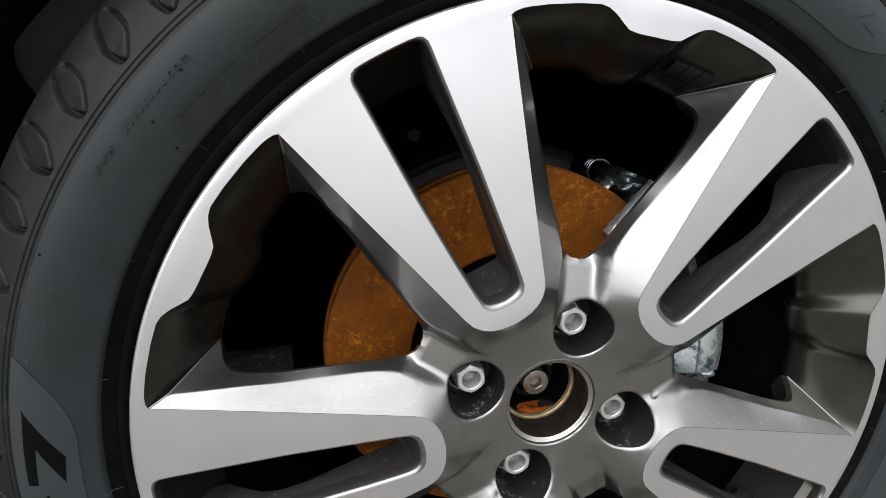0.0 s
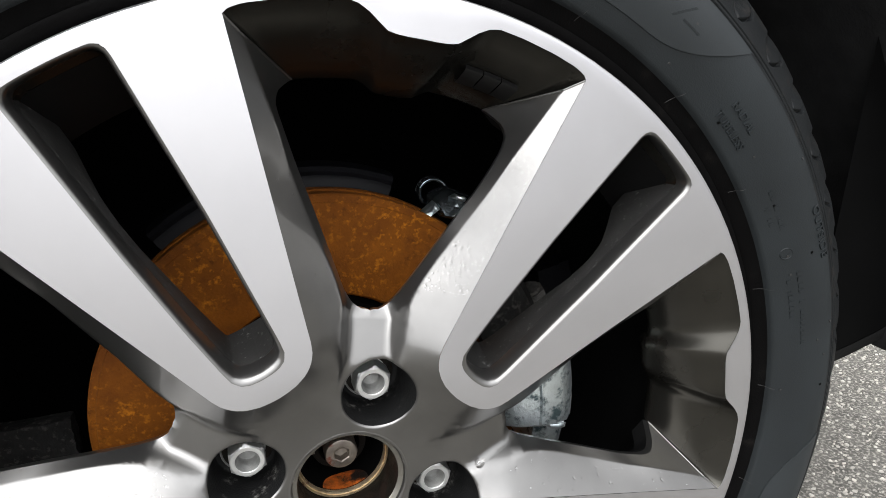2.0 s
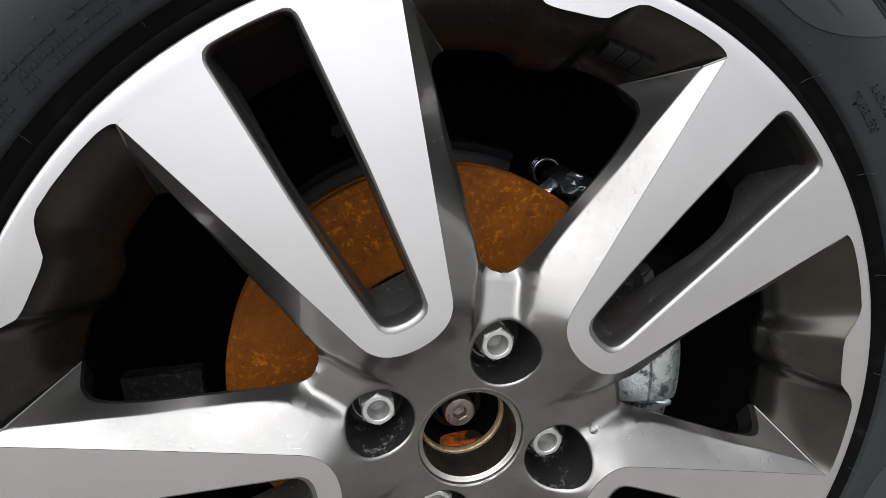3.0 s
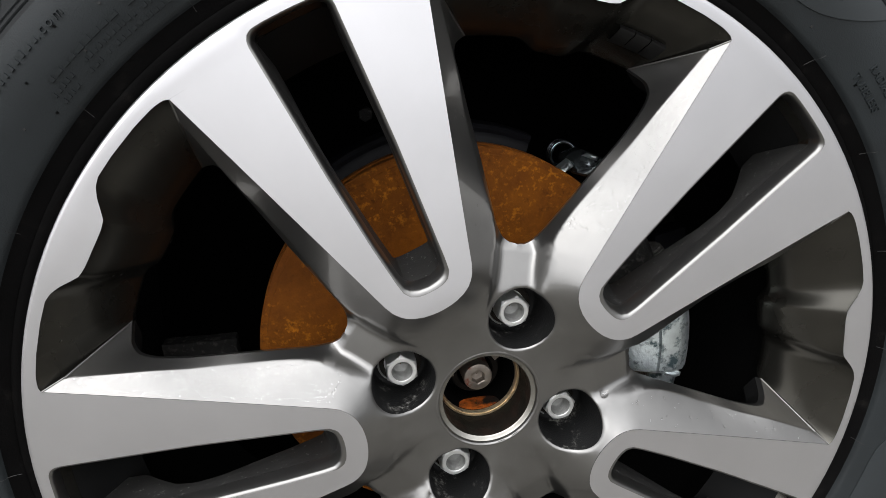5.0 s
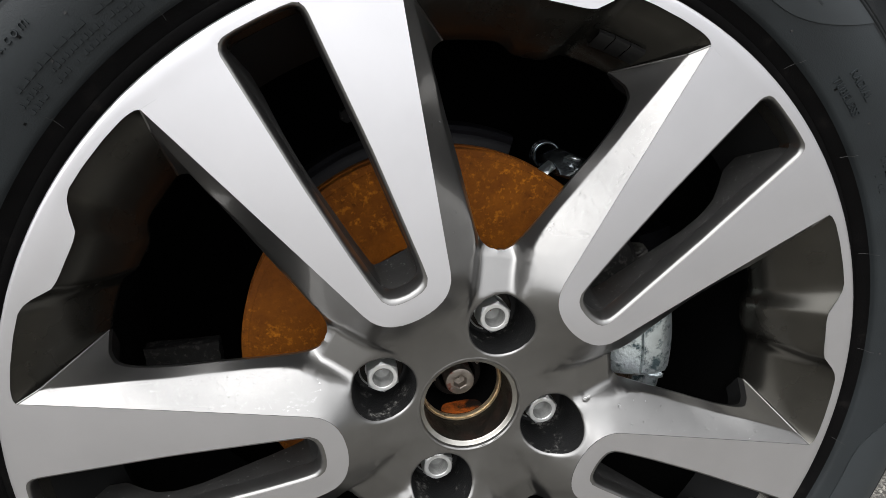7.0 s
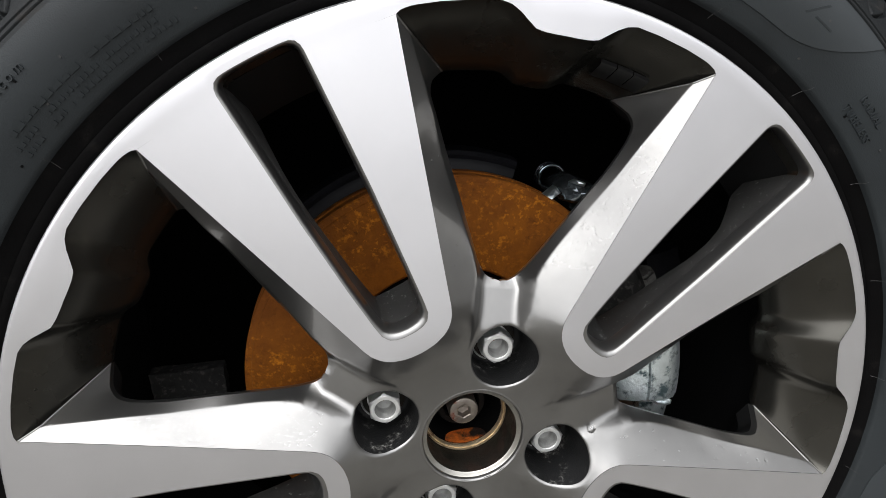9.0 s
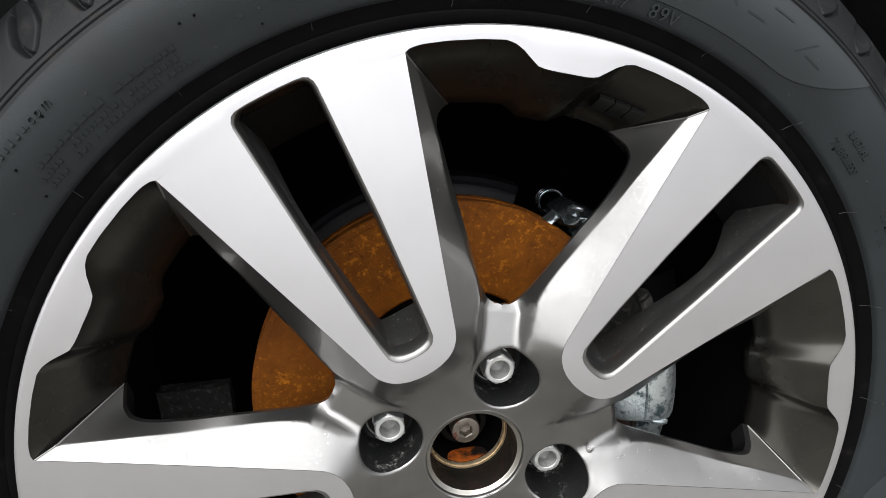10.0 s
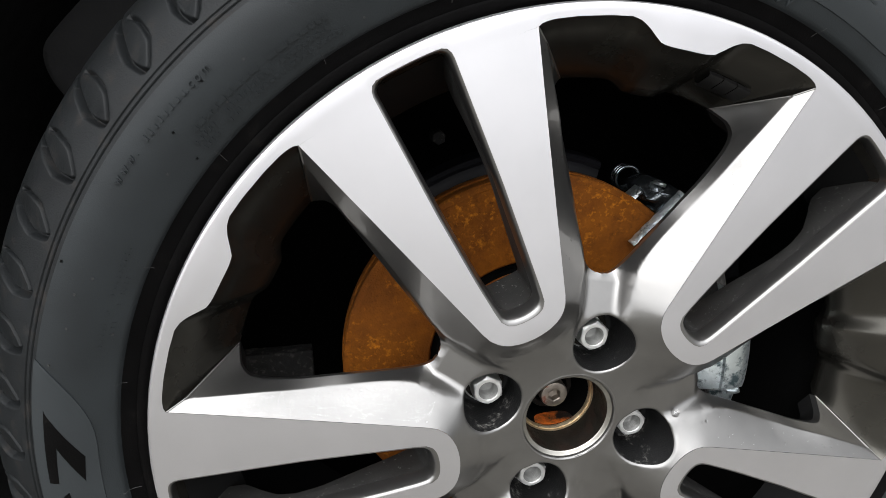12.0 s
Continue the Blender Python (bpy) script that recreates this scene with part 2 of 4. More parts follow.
SHIELD = material("shield_steel", (0.003, 0.003, 0.004), 0.55, 0.0, 0.3, 60, specular=0.15)
LINER_GREY = material("dull_plastic", (0.0055, 0.0055, 0.0055), 0.9, 0, 0.2, 60, 0.4, 500, specular=0.15)
LINER = material("felt_liner", (0.012, 0.012, 0.012), 1.0, 0, 0.25, 60, 0.6, 500, specular=0.05)
CHIPS = material("stone_chip", (0.40, 0.38, 0.335), 0.8, 0, 0.35, 60, 0.4, 900)
WATER = material("rain_water", (1, 1, 1), 0.02, 0, 0.0)
WATER.node_tree.nodes["Principled BSDF"].inputs["Transmission Weight"].default_value = 1.0
WATER.node_tree.nodes["Principled BSDF"].inputs["IOR"].default_value = 1.33


# ---------------------------------------------------------------- builders
def mesh_of(bm, material_, smooth=None):
    bmesh.ops.remove_doubles(bm, verts=bm.verts, dist=2e-6)
    bmesh.ops.recalc_face_normals(bm, faces=bm.faces)
    me = bpy.data.meshes.new("mesh")
    bm.to_mesh(me)
    bm.free()
    if material_:
        me.materials.append(material_)
    if smooth is not None:
        me.shade_smooth()
        me.set_sharp_from_angle(angle=radians(smooth))
    return me


def part(name, bm, material_, parent, label="", smooth=32.0):
    ob = new(name, mesh_of(bm, material_, smooth))
    ob.parent = parent
    return tagged(ob, label)


def thing(name, label, category, at=(0, 0, HUB_Z), group="", kind=""):
    ob = new(name)
    ob.empty_display_size = 0.05
    ob.location = at
    return tagged(ob, label, category, group, kind)


def loft(bm, rows, closed=False):
    """Quads between successive rows of points of equal count."""
    vs = [[bm.verts.new(p) for p in row] for row in rows]
    n = len(vs[0])
    for a, b in zip(vs, vs[1:]):
        for i in range(n if closed else n - 1):
            j = (i + 1) % n
            try:
                bm.faces.new((a[i], a[j], b[j], b[i]))
            except ValueError:
                pass
    return vs


def turned(profile, steps=256, start=0.0, end=360.0):
    """A body of revolution round the wheel's axis: profile of (radius, depth) in mm."""
    bm = bmesh.new()
    full = abs(end - start) >= 360
    n = steps if full else steps + 1
    rows = []
    for r, y in profile:
        row = []
        for i in range(n):
            a = radians(start + (end - start) * i / steps)
            row.append((r * math.cos(a) / 1000, y / 1000, r * math.sin(a) / 1000))
        rows.append(row)
    loft(bm, rows, full)
    return bm


def catmull(points, n):
    """n points evenly along a smooth curve through the given ones."""
    P = [Vector(p) for p in points]
    dense = []
    for i in range(len(P) - 1):
        a, b, c, d = P[max(i - 1, 0)], P[i], P[i + 1], P[min(i + 2, len(P) - 1)]
        for k in range(16):
            t = k / 16
            dense.append(0.5 * ((2 * b) + (c - a) * t + (2 * a - 5 * b + 4 * c - d) * t * t + (3 * b - a - 3 * c + d) * t ** 3))
    dense.append(P[-1])
    return resample(dense, n)


def resample(dense, n):
    P = [Vector(p) for p in dense]
    s = [0.0]
    for a, b in zip(P, P[1:]):
        s.append(s[-1] + (b - a).length)
    out, k = [], 0
    for i in range(n):
        d = s[-1] * i / (n - 1)
        while k < len(s) - 2 and s[k + 1] < d:
            k += 1
        f = (d - s[k]) / max(s[k + 1] - s[k], 1e-9)
        out.append(P[k].lerp(P[k + 1], min(max(f, 0), 1)))
    return out


# ---------------------------------------------------------------- wheel: the shape of one spoke, in mm
# u runs out along the spoke, v across it, y inwards to the car
SPOKES = (46.0, 118.0, 190.0, 262.0, 334.0)


def face_y(r):
    return -5.5 * (1 - min(max((r - 75) / 150, 0), 1)) ** 1.3


def at(u, v, y, a):
    c, s = math.cos(radians(a)), math.sin(radians(a))
    return Vector(((u * c - v * s) / 1000, y / 1000, (u * s + v * c) / 1000))


def polar(r, a):
    return (r * math.cos(radians(a)), r * math.sin(radians(a)))


# edge of the machined face: round the inner end, then out along the side
F_END = [(70, 0), (70.2, 4), (71, 9), (73, 14.5), (75.8, 18.6), (80, 22), (85, 24)]
F_SIDE = [(85, 24), (213, 60.9), (215.3, 61.6)]
# edge of the slot
S_END = [(81.5, 0), (81.6, 3), (82.2, 7), (84, 10.5), (87.5, 12.6), (92, 13.2)]
S_SIDE = [(92, 13.3), (155, 17.7), (219.5, 20.3)]
S_OUT = [(219.5, 20.3), (222.4, 20.0), (224.6, 18.8), (225.9, 16.4), (226.4, 12), (226.6, 6), (226.7, 0)]
NE, NS = 14, 40


def rail(end, side):
    a = [Vector((*p, 0)) for p in resample([(*p, 0) for p in end], NE)]
    b = [Vector((*p, 0)) for p in resample([(*p, 0) for p in side], NS)]
    return [(p.x, p.y) for p in a + b[1:]]


F = rail(F_END, F_SIDE)
S = rail(S_END, S_SIDE)
# ridge below the machined edge and edge of the opening; matched to F point by point
G_KEYS = [(56, 0, 3), (57, 10, 3.4), (60, 18.5, 4), (64, 27, 5.2), (72, 35.2, 7.8), (84, 42.2, 11), (95, 45.8, 12.8), (109, 48, 13.6), (130, 50.4, 12.8),
          (151, 54, 10.2), (172, 58.8, 7.6), (206, 64.3, 5.8)]
E_KEYS = [(29, 0, 10), (27.6, 9, 10), (23.5, 17, 10), (34, 24.7, 10.2), (46, 33.4, 10.5), (60, 43.6, 14.3), (66.5, 48.3, 17.5), (72, 52.3, 21),
          (74.6, 49.2, 22), (79.3, 46.9, 23.2), (88, 46.9, 22.8), (100, 48.9, 21.0), (128, 53.5, 18.6), (150, 56.9, 16.8), (167, 60.2, 17.4), (176, 62.4, 21.5), (180, 66.5, 28), (180.3, 74, 39)]


def keyed(keys, stops, n):
    """Samples of a smooth curve; key i falls at sample stops[i]."""
    out = []
    P = [Vector(k) for k in keys]
    for i in range(len(P) - 1):
        a, b, c, d = P[max(i - 1, 0)], P[i], P[i + 1], P[min(i + 2, len(P) - 1)]
        m = stops[i + 1] - stops[i]
        for k in range(m):
            t = k / m
            lin = b.lerp(c, t)
            cat = 0.5 * ((2 * b) + (c - a) * t + (2 * a - 5 * b + 4 * c - d) * t * t + (3 * b - a - 3 * c + d) * t ** 3)
            out.append(lin.lerp(cat, 0.7))
    out.append(P[-1])
    return out


N = len(F)                          # 53
G = keyed(G_KEYS, (0, 4, 7, 9, 12, 16, 20, 24, 30, 36, 42, 52), N)
E = keyed(E_KEYS, (0, 2, 4, 5, 7, 9, 10, 11, 13, 15, 18, 22, 30, 36, 41, 46, 49, 52), N)


def section(i):
    """Points across the painted flank, from the machined edge down to the opening's edge."""
    f = Vector((*F[i], 0))
    f.z = face_y(f.xy.length) + 0.35
    g, e = G[i], E[i]
    rows = [f]
    for t in (0.12, 0.3, 0.5, 0.7, 0.86, 0.95):
        p = f.lerp(g, t)
        p.z += 0.5 * math.sin(math.pi * t) * (1 - i / N)
        rows.append(p)
    soften = f.lerp(g, 0.95).lerp(g.lerp(e, 0.08), 0.5)
    rows.append(g.lerp(soften, 0.55))
    ease = min(max((18 - i) / 6, 0), 1)
    for t in (0.08, 0.2, 0.4, 0.6, 0.8, 1.0):
        p = g.lerp(e, t)
        p.z += (e.z - g.z) * (t * (1 - t)) * 0.9 * ease
        rows.append(p)
    return rows


SECTIONS = [section(i) for i in range(N)]

# bolt pockets, cut into the hub
POCKETS = [(polar(50.5, a)) for a in (73.7, 163.7, -16.3, -106.3)]
POCKET_R = 17.6


def hub_samples():
    pts = []
    for a in SPOKES:
        for m in (1, -1):
            for row in SECTIONS:
                for p in row:
                    q = at(p.x, p.y * m, p.z, a) * 1000
                    pts.append((q.x, q.z, q.y))
    return np.array(pts)


SAMPLES = hub_samples()


def hub_height(x, z):
    d = (SAMPLES[:, 0] - x) ** 2 + (SAMPLES[:, 1] - z) ** 2
    k = np.argsort(d)[:10]
    w = 1 / (d[k] + 0.6)
    return float((SAMPLES[k, 2] * w).sum() / w.sum())


def web_place(x, z):
    """Distance from the middle line of the nearest web between two spokes, and the place along it."""
    a = math.degrees(math.atan2(z, x))
    mid = min((s + 36 for s in SPOKES), key=lambda q: abs((a - q + 180) % 360 - 180))
    d = radians((a - mid + 180) % 360 - 180)
    r = math.hypot(x, z)
    return abs(r * math.sin(d)), r * math.cos(d)


def web_floor(along):
    k = min(max((along - 61) / 6, 0), 1)
    return 10.2 + 0.40 * (max(along - 64, 0) if k == 1 else k * k * 3)


def surface(x, z):
    """The hub's skin, with a flat tilted panel in each web."""
    d = (SAMPLES[:, 0] - x) ** 2 + (SAMPLES[:, 1] - z) ** 2
    k = np.argpartition(d, 26)[:26]
    w = np.exp(-d[k] / 9.0) + 1e-9
    base = float((SAMPLES[k, 2] * w).sum() / w.sum())
    across, along = web_place(x, z)
    f = min(max((15.2 - across) / 8.0, 0), 1)
    f = f * f * (3 - 2 * f) * min(max((along - 46) / 8, 0), 1)
    return base + (web_floor(along) - base) * f


def painted_body():
    """Front of the hub and of the spokes' flanks as one skin, with the pockets left open."""
    from mathutils.geometry import delaunay_2d_cdt
    verts, heights, edges = [], [], []

    def add(x, z, y):
        verts.append(Vector((x, z)))
        heights.append(y)
        return len(verts) - 1

    def chain(ids, closed=False):
        for a, b in zip(ids, ids[1:] + ids[:1] if closed else ids[1:]):
            if a != b:
                edges.append((a, b))

    near = 2.1
    for a in SPOKES:
        for m in (1, -1):
            cols = [[], [], []]
            lanes = {k: [] for k in range(1, len(SECTIONS[0]) - 1)}
            for i, row in enumerate(SECTIONS):
                for k, p in enumerate(row):
                    q = at(p.x, p.y * m, p.z, a) * 1000
                    if any(math.hypot(q.x - c[0], q.z - c[1]) < POCKET_R + near for c in POCKETS):
                        continue
                    across, along = web_place(q.x, q.z)
                    if across < 15.5 and 44 < along < 93 and 0 < k and not (k == len(row) - 1 and i >= 11):
                        continue
                    j = add(q.x, q.z, q.y)
                    if k == 0:
                        cols[0].append(j)
                    elif k < len(row) - 1:
                        if i >= 20:
                            lanes[k].append(j)
                    elif k == len(row) - 1:
                        if i <= 4:
                            cols[2].append(j)
                        elif i >= 11:
                            cols.append(j)
            chain(cols[0]), chain(cols[2]), chain(cols[3:])
            for lane in lanes.values():
                chain(lane)
    for s in SPOKES:
        for i in range(29):
            for j in range(-11, 12):
                p, q = 44.5 + i * 1.5, j * 1.35
                c0, s0 = math.cos(radians(s + 36)), math.sin(radians(s + 36))
                x, z = p * c0 - q * s0, p * s0 + q * c0
                if all(math.hypot(x - c[0], z - c[1]) > POCKET_R + 2.3 for c in POCKETS):
                    add(x, z, surface(x, z))
    rims = []
    for c in POCKETS:
        ids = []
        for k in range(48):
            t = 2 * math.pi * k / 48
            x, z = c[0] + POCKET_R * math.cos(t), c[1] + POCKET_R * math.sin(t)
            ids.append(add(x, z, surface(x, z) + 1.1))
        for k in range(48):
            t = 2 * math.pi * k / 48
            for grow, sink in ((0.35, 0.5), (0.85, 0.18), (1.6, 0.0)):
                x, z = c[0] + (POCKET_R + grow) * math.cos(t), c[1] + (POCKET_R + grow) * math.sin(t)
                add(x, z, surface(x, z) + sink)
        chain(ids, True)
        rims.append(ids)
    vo, _, fo, vmap, _, _ = delaunay_2d_cdt(verts, edges, [], 0, 1e-4)
    heights_out = [heights[m[0]] if m else None for m in vmap]
    for i, h in enumerate(heights_out):
        if h is None:
            heights_out[i] = surface(vo[i].x, vo[i].y)

    def inside(x, z):
        r = math.hypot(x, z)
        if r < 28.6 or any(math.hypot(x - c[0], z - c[1]) < POCKET_R - 0.05 for c in POCKETS):
            return False
        a = math.degrees(math.atan2(z, x))
        best = min(SPOKES, key=lambda s: abs((a - s + 180) % 360 - 180))
        d = radians((a - best + 180) % 360 - 180)
        u, v = r * math.cos(d), abs(r * math.sin(d))
        return not in_poly(u, v, FACE_POLY) and (r < 87 or in_poly(u, v, OUT_POLY))

    bm = bmesh.new()
    bv = [bm.verts.new((p.x / 1000, h / 1000, p.y / 1000)) for p, h in zip(vo, heights_out)]
    for f in fo:
        c = sum((vo[i] for i in f), Vector((0, 0))) / len(f)
        if inside(c.x, c.y):
            bm.faces.new([bv[i] for i in f])
    for v in [v for v in bm.verts if not v.link_faces]:
        bm.verts.remove(v)
    rim_rows = []
    for c, ids in zip(POCKETS, rims):
        rim_rows.append([Vector((verts[i].x, heights[i], verts[i].y)) for i in ids])
    return bm, rim_rows


def in_poly(x, y, poly):
    hit, j = False, len(poly) - 1
    for i in range(len(poly)):
        (xi, yi), (xj, yj) = poly[i], poly[j]
        if (yi > y) != (yj > y) and x < (xj - xi) * (y - yi) / (yj - yi) + xi:
            hit = not hit
        j = i
    return hit


FACE_POLY = [*F, (240, 61.6), (240, -1), (70, -1)]
OUT_POLY = [(0, -1), (0, 0)] + [(34, 24.7), (60, 43.6)] + [(72, 52.31)] + [(p.x, p.y) for p in E[11:]] + [(F[-1][0], F[-1][1]), (216, 0), (216, -1)]

# the opening's outer edge, from a spoke's corner to half way to the next spoke
W = []
for r, a in ((224.0, 15.97), (225.6, 16.6), (226.4, 18), (226.6, 21), (226.6, 25), (226.4, 27.8), (225.2, 28.9), (222.5, 30.0), (218.5, 31.2), (215.8, 32.1), (214.9, 33.2), (214.6, 34.5), (214.6, 36)):
    W.append((r, a))
W = [(p.x, p.y) for p in resample([(r * math.cos(radians(a)), r * math.sin(radians(a)), 0) for r, a in W], 34)]


def slot_point(p, m):
    """The slot lies a touch off the spoke's middle."""
    k = min(max((p[0] - 85) / 30, 0), 1) * min(max((226.7 - p[0]) / 6, 0.5), 1)
    return (p[0], p[1] + (0.9 * k if m == 1 and p[1] > 8 else 0))


def machined_sector(a, m):
    """Half of one spoke's machined face, as quads."""
    bm = bmesh.new()

    def put(p):
        return at(p[0], p[1] * m, face_y(math.hypot(*p)), a)
    rows = []
    for t in (0, 0.25, 0.5, 0.75, 1):
        row = []
        for f, s in zip(F, S):
            p = Vector(f).lerp(Vector(slot_point(s, m)), t)
            row.append(put((p.x, p.y)))
        rows.append(row)
    loft(bm, rows)
    return bm


def machined_ring(a, m):
    bm = bmesh.new()
    inner = [slot_point((p.x, p.y), m) for p in resample([(*p, 0) for p in reversed(S_OUT)], 10)]
    for t in (0.25, 0.5, 0.75):
        p = Vector(slot_point(S[-1], m)).lerp(Vector(F[-1]), t)
        inner.append((p.x, p.y))
    inner += W
    rows = []
    for t in (0, 0.5, 1):
        row = []
        for p in inner:
            r, ang = math.hypot(*p), math.degrees(math.atan2(p[1], p[0]))
            rr = r + (231.2 - r) * t
            q = polar(rr, ang)
            row.append(at(q[0], q[1] * m, face_y(rr), a))
        rows.append(row)
    for rr, y in ((231.5, 0.05), (232.5, 0.5), (232.9, 1.2)):
        row = []
        for p in inner:
            q = polar(rr, math.degrees(math.atan2(p[1], p[0])))
            row.append(at(q[0], q[1] * m, y, a))
        rows.append(row)
    loft(bm, rows)
    return bm


def opening_wall(a, m):
    """Sloping wall from the opening's outer edge in to the barrel."""
    bm = bmesh.new()
    rows = []
    for dr, y in ((0, 0.05), (-0.6, 1.2), (-6, 6.9), (-13.4, 16), (-21.2, 27), (-29, 38.7), (-29.5, 43), (-26, 50)):
        row = []
        for i, p in enumerate(W):
            r, ang = math.hypot(*p), math.degrees(math.atan2(p[1], p[0]))
            # the edge under the spoke's corner swings towards the middle of the opening
            start = 15.97 + max(0, y / 38.5) * 6.4 - 0.6 * min(1, max(0, y) / 4)
            ang2 = start + (ang - 15.97) * (36 - start) / (36 - 15.97)
            bump = max(0, 226.5 - r) if i > 6 else 0
            rr = r + (195.0 - 0.5 * bump - r) * (-dr / 29)
            q = polar(rr, ang2)
            row.append(at(q[0], q[1] * m, y, a))
        rows.append(row)
    loft(bm, rows)
    return bm


EDGE_ROWS = ((0, 0), (0.22, 0.16), (0.5, 0.6), (0.78, 1.6), (1.0, 3.4), (1.14, 6.0), (1.2, 8.5))
WALL_ROWS = ((1.2, 8.5), (1.26, 14), (1.36, 23), (1.5, 33), (1.4, 35), (-1.5, 38))


SLOT_DEPTH = [(81, 34), (92, 30), (101, 27), (125, 22), (150, 16.5), (165, 15.5), (176, 18), (186, 25), (196, 33), (230, 37)]


def slot_depth(u, y):
    """Thickness of the slot's wall at u, scaled into a row at depth y."""
    deep = next((d0 + (d1 - d0) * (u - u0) / (u1 - u0) for (u0, d0), (u1, d1) in zip(SLOT_DEPTH, SLOT_DEPTH[1:]) if u0 <= u <= u1), 34)
    return y if y <= 8.5 else 8.5 + (y - 8.5) * (deep - 8.5) / 24.5


def slot_wall(a, m, depths, piece=""):
    bm = bmesh.new()
    outline = [slot_point(p, m) for p in S + [(p.x, p.y) for p in resample([(*p, 0) for p in S_OUT], 12)][1:]]
    if piece:
        outline = outline[:len(S) + 1] if piece == "side" else outline[len(S):]
    rows = []
    for t, y in depths:
        row = []
        for p in outline:
            u, v = p
            inner = max(0, 1 - (u - 81.5) / 14)
            outer = max(0, 1 - (226.7 - u) / 7)
            du = inner * (3.5 * t + 20 * max(0, t - 1.2)) - outer * (1.5 * t + 52 * max(0, t - 1.2))
            dv = -2.2 * t if v > 2.2 * t else -v * t * 0.9
            yy = slot_depth(u, y) + face_y(math.hypot(u, v)) * (1 if y < 3 else 0.5)
            row.append(at(u + du, (v + dv) * m, yy, a))
        rows.append(row)
    loft(bm, rows)
    return bm


def back_wall(a, m, lip):
    """Underside of a spoke, from the opening's edge back to the wheel's rear."""
    bm = bmesh.new()
    rows = [[], [], []]
    for i in range(11, N):
        e = E[i]
        rows[0].append(at(e.x, e.y * m, e.z, a))
        rows[1].append(at(e.x, max(e.y - 1.5, 4) * m, e.z + 5, a))
        rows[2].append(at(e.x - (3 if i < 16 else 0), max(e.y - 12, 4) * m, max(38, e.z + 8), a))
    loft(bm, rows[:2] if lip else rows[1:])
    return bm


def joined(makers):
    out = bmesh.new()
    for bm in makers:
        me = bpy.data.meshes.new("tmp")
        bm.to_mesh(me)
        bm.free()
        out.from_mesh(me)
        bpy.data.meshes.remove(me)
    return out


wheel = thing("alloy_wheel", "grey-painted alloy wheel with five machined twin spokes, inside the tyre", "wheel")
skin, pocket_rims = painted_body()
part("casting", skin, PAINT, wheel, "glossy grey painted casting with water drops", 38)
for spoke_angle in SPOKES:
    spoke = part("spoke", joined([back_wall(spoke_angle, m, True) for m in (1, -1)] + [slot_wall(spoke_angle, m, EDGE_ROWS) for m in (1, -1)]), PAINT, wheel, "", 38)
    for m in (1, -1):
        part("spoke_back", back_wall(spoke_angle, m, False), BARREL, spoke, "rear of the spoke, near-black for its shade", 38)
    part("slot_wall", joined([slot_wall(spoke_angle, m, WALL_ROWS, "side") for m in (1, -1)]), SHADED_DUSTY, spoke, "slot wall darkened for its shade, with pale dust specks", 38)
    part("slot_end", joined([slot_wall(spoke_angle, m, WALL_ROWS, "end") for m in (1, -1)]), WELL, spoke, "", 38)
    part("machined_face", joined([machined_sector(spoke_angle, m) for m in (1, -1)]), MACHINED, spoke, "bright lathe-turned aluminium face")
part("rim_ring", joined([machined_ring(a, m) for a in SPOKES for m in (1, -1)]), MACHINED, wheel, "bright machined outer ring with notches")
for spoke_angle in SPOKES:
    # the wells' shade is in the paint's darker colour
    part("rim_well", joined([opening_wall(spoke_angle, 1), opening_wall(spoke_angle + 72, -1)]), WELL, wheel, "sloping grey wall behind the rim's edge, darkened for its shade", 38)
part("rim_flange", turned([(232.9, 1.2), (233.2, 2.0), (233.3, 5), (232.4, 12), (226, 16)]), MACHINED, wheel, "thin polished rim lip")
part("barrel", turned([(222, 14), (200, 46), (207, 60), (212, 75), (212, 190), (225, 198)]), BARREL, wheel, "inside of the rim, near-black for its shade")


def bead_along(points, radius):
    """A thin round fillet along a line of points in mm."""
    bm = bmesh.new()
    P = [Vector(p) for p in points]
    rows = []
    for i, p in enumerate(P):
        d = (P[min(i + 1, len(P) - 1)] - P[max(i - 1, 0)]).normalized()
        x = d.orthogonal().normalized()
        y = d.cross(x)
        rows.append([(p + (x * math.cos(q) + y * math.sin(q)) * radius) for q in [2 * math.pi * k / 10 for k in range(10)]])
    loft(bm, rows, True)
    return bm


for spoke_angle in SPOKES:
    for m in (1, -1):
        line = [at(p.x, p.y * m, p.z, spoke_angle) for p in SECTIONS[-1]]
        part("corner_fillet", bead_along(line, 0.0005), PAINT, wheel, "", 70)

# bolt pockets
for rim in pocket_rims:
    bm = bmesh.new()
    c = sum(rim, Vector()) / len(rim)
    rows = []
    for shrink, y in ((0, None), (0.985, None), (0.965, 18), (0.945, 30), (0.9, 33.5), (0.84, 34.6), (0.55, 34.6)):
        row = []
        for p in rim:
            d = Vector((p.x - c.x, 0, p.z - c.z)) * (shrink or 1)
            depth = y if y is not None else p.y + (1.0 if shrink else 0.0)
            row.append(Vector((c.x + d.x, depth, c.z + d.z)) / 1000)
        rows.append(row)
    loft(bm, rows, True)
    part("bolt_pocket", bm, POCKET, wheel, "dusty bolt recess, near-black for its shade", 50)
part("bore_lip", turned([(30.4, 10.1), (29.6, 9.7), (28.9, 9.85), (28.3, 10.7), (28.0, 12.2)], 96), PAINT, wheel, "", 60)
part("bore_ledge", turned([(28.0, 12.2), (27.7, 12.6), (26.2, 13.0), (25.6, 13.6)], 96), STEEL_CLEAN, wheel, "bright machined ledge in the hub bore", 60)
part("center_bore", turned([(25.6, 13.6), (25.3, 15.0), (25.2, 34)], 96), STEEL, wheel, "brownish bore wall, cap missing")

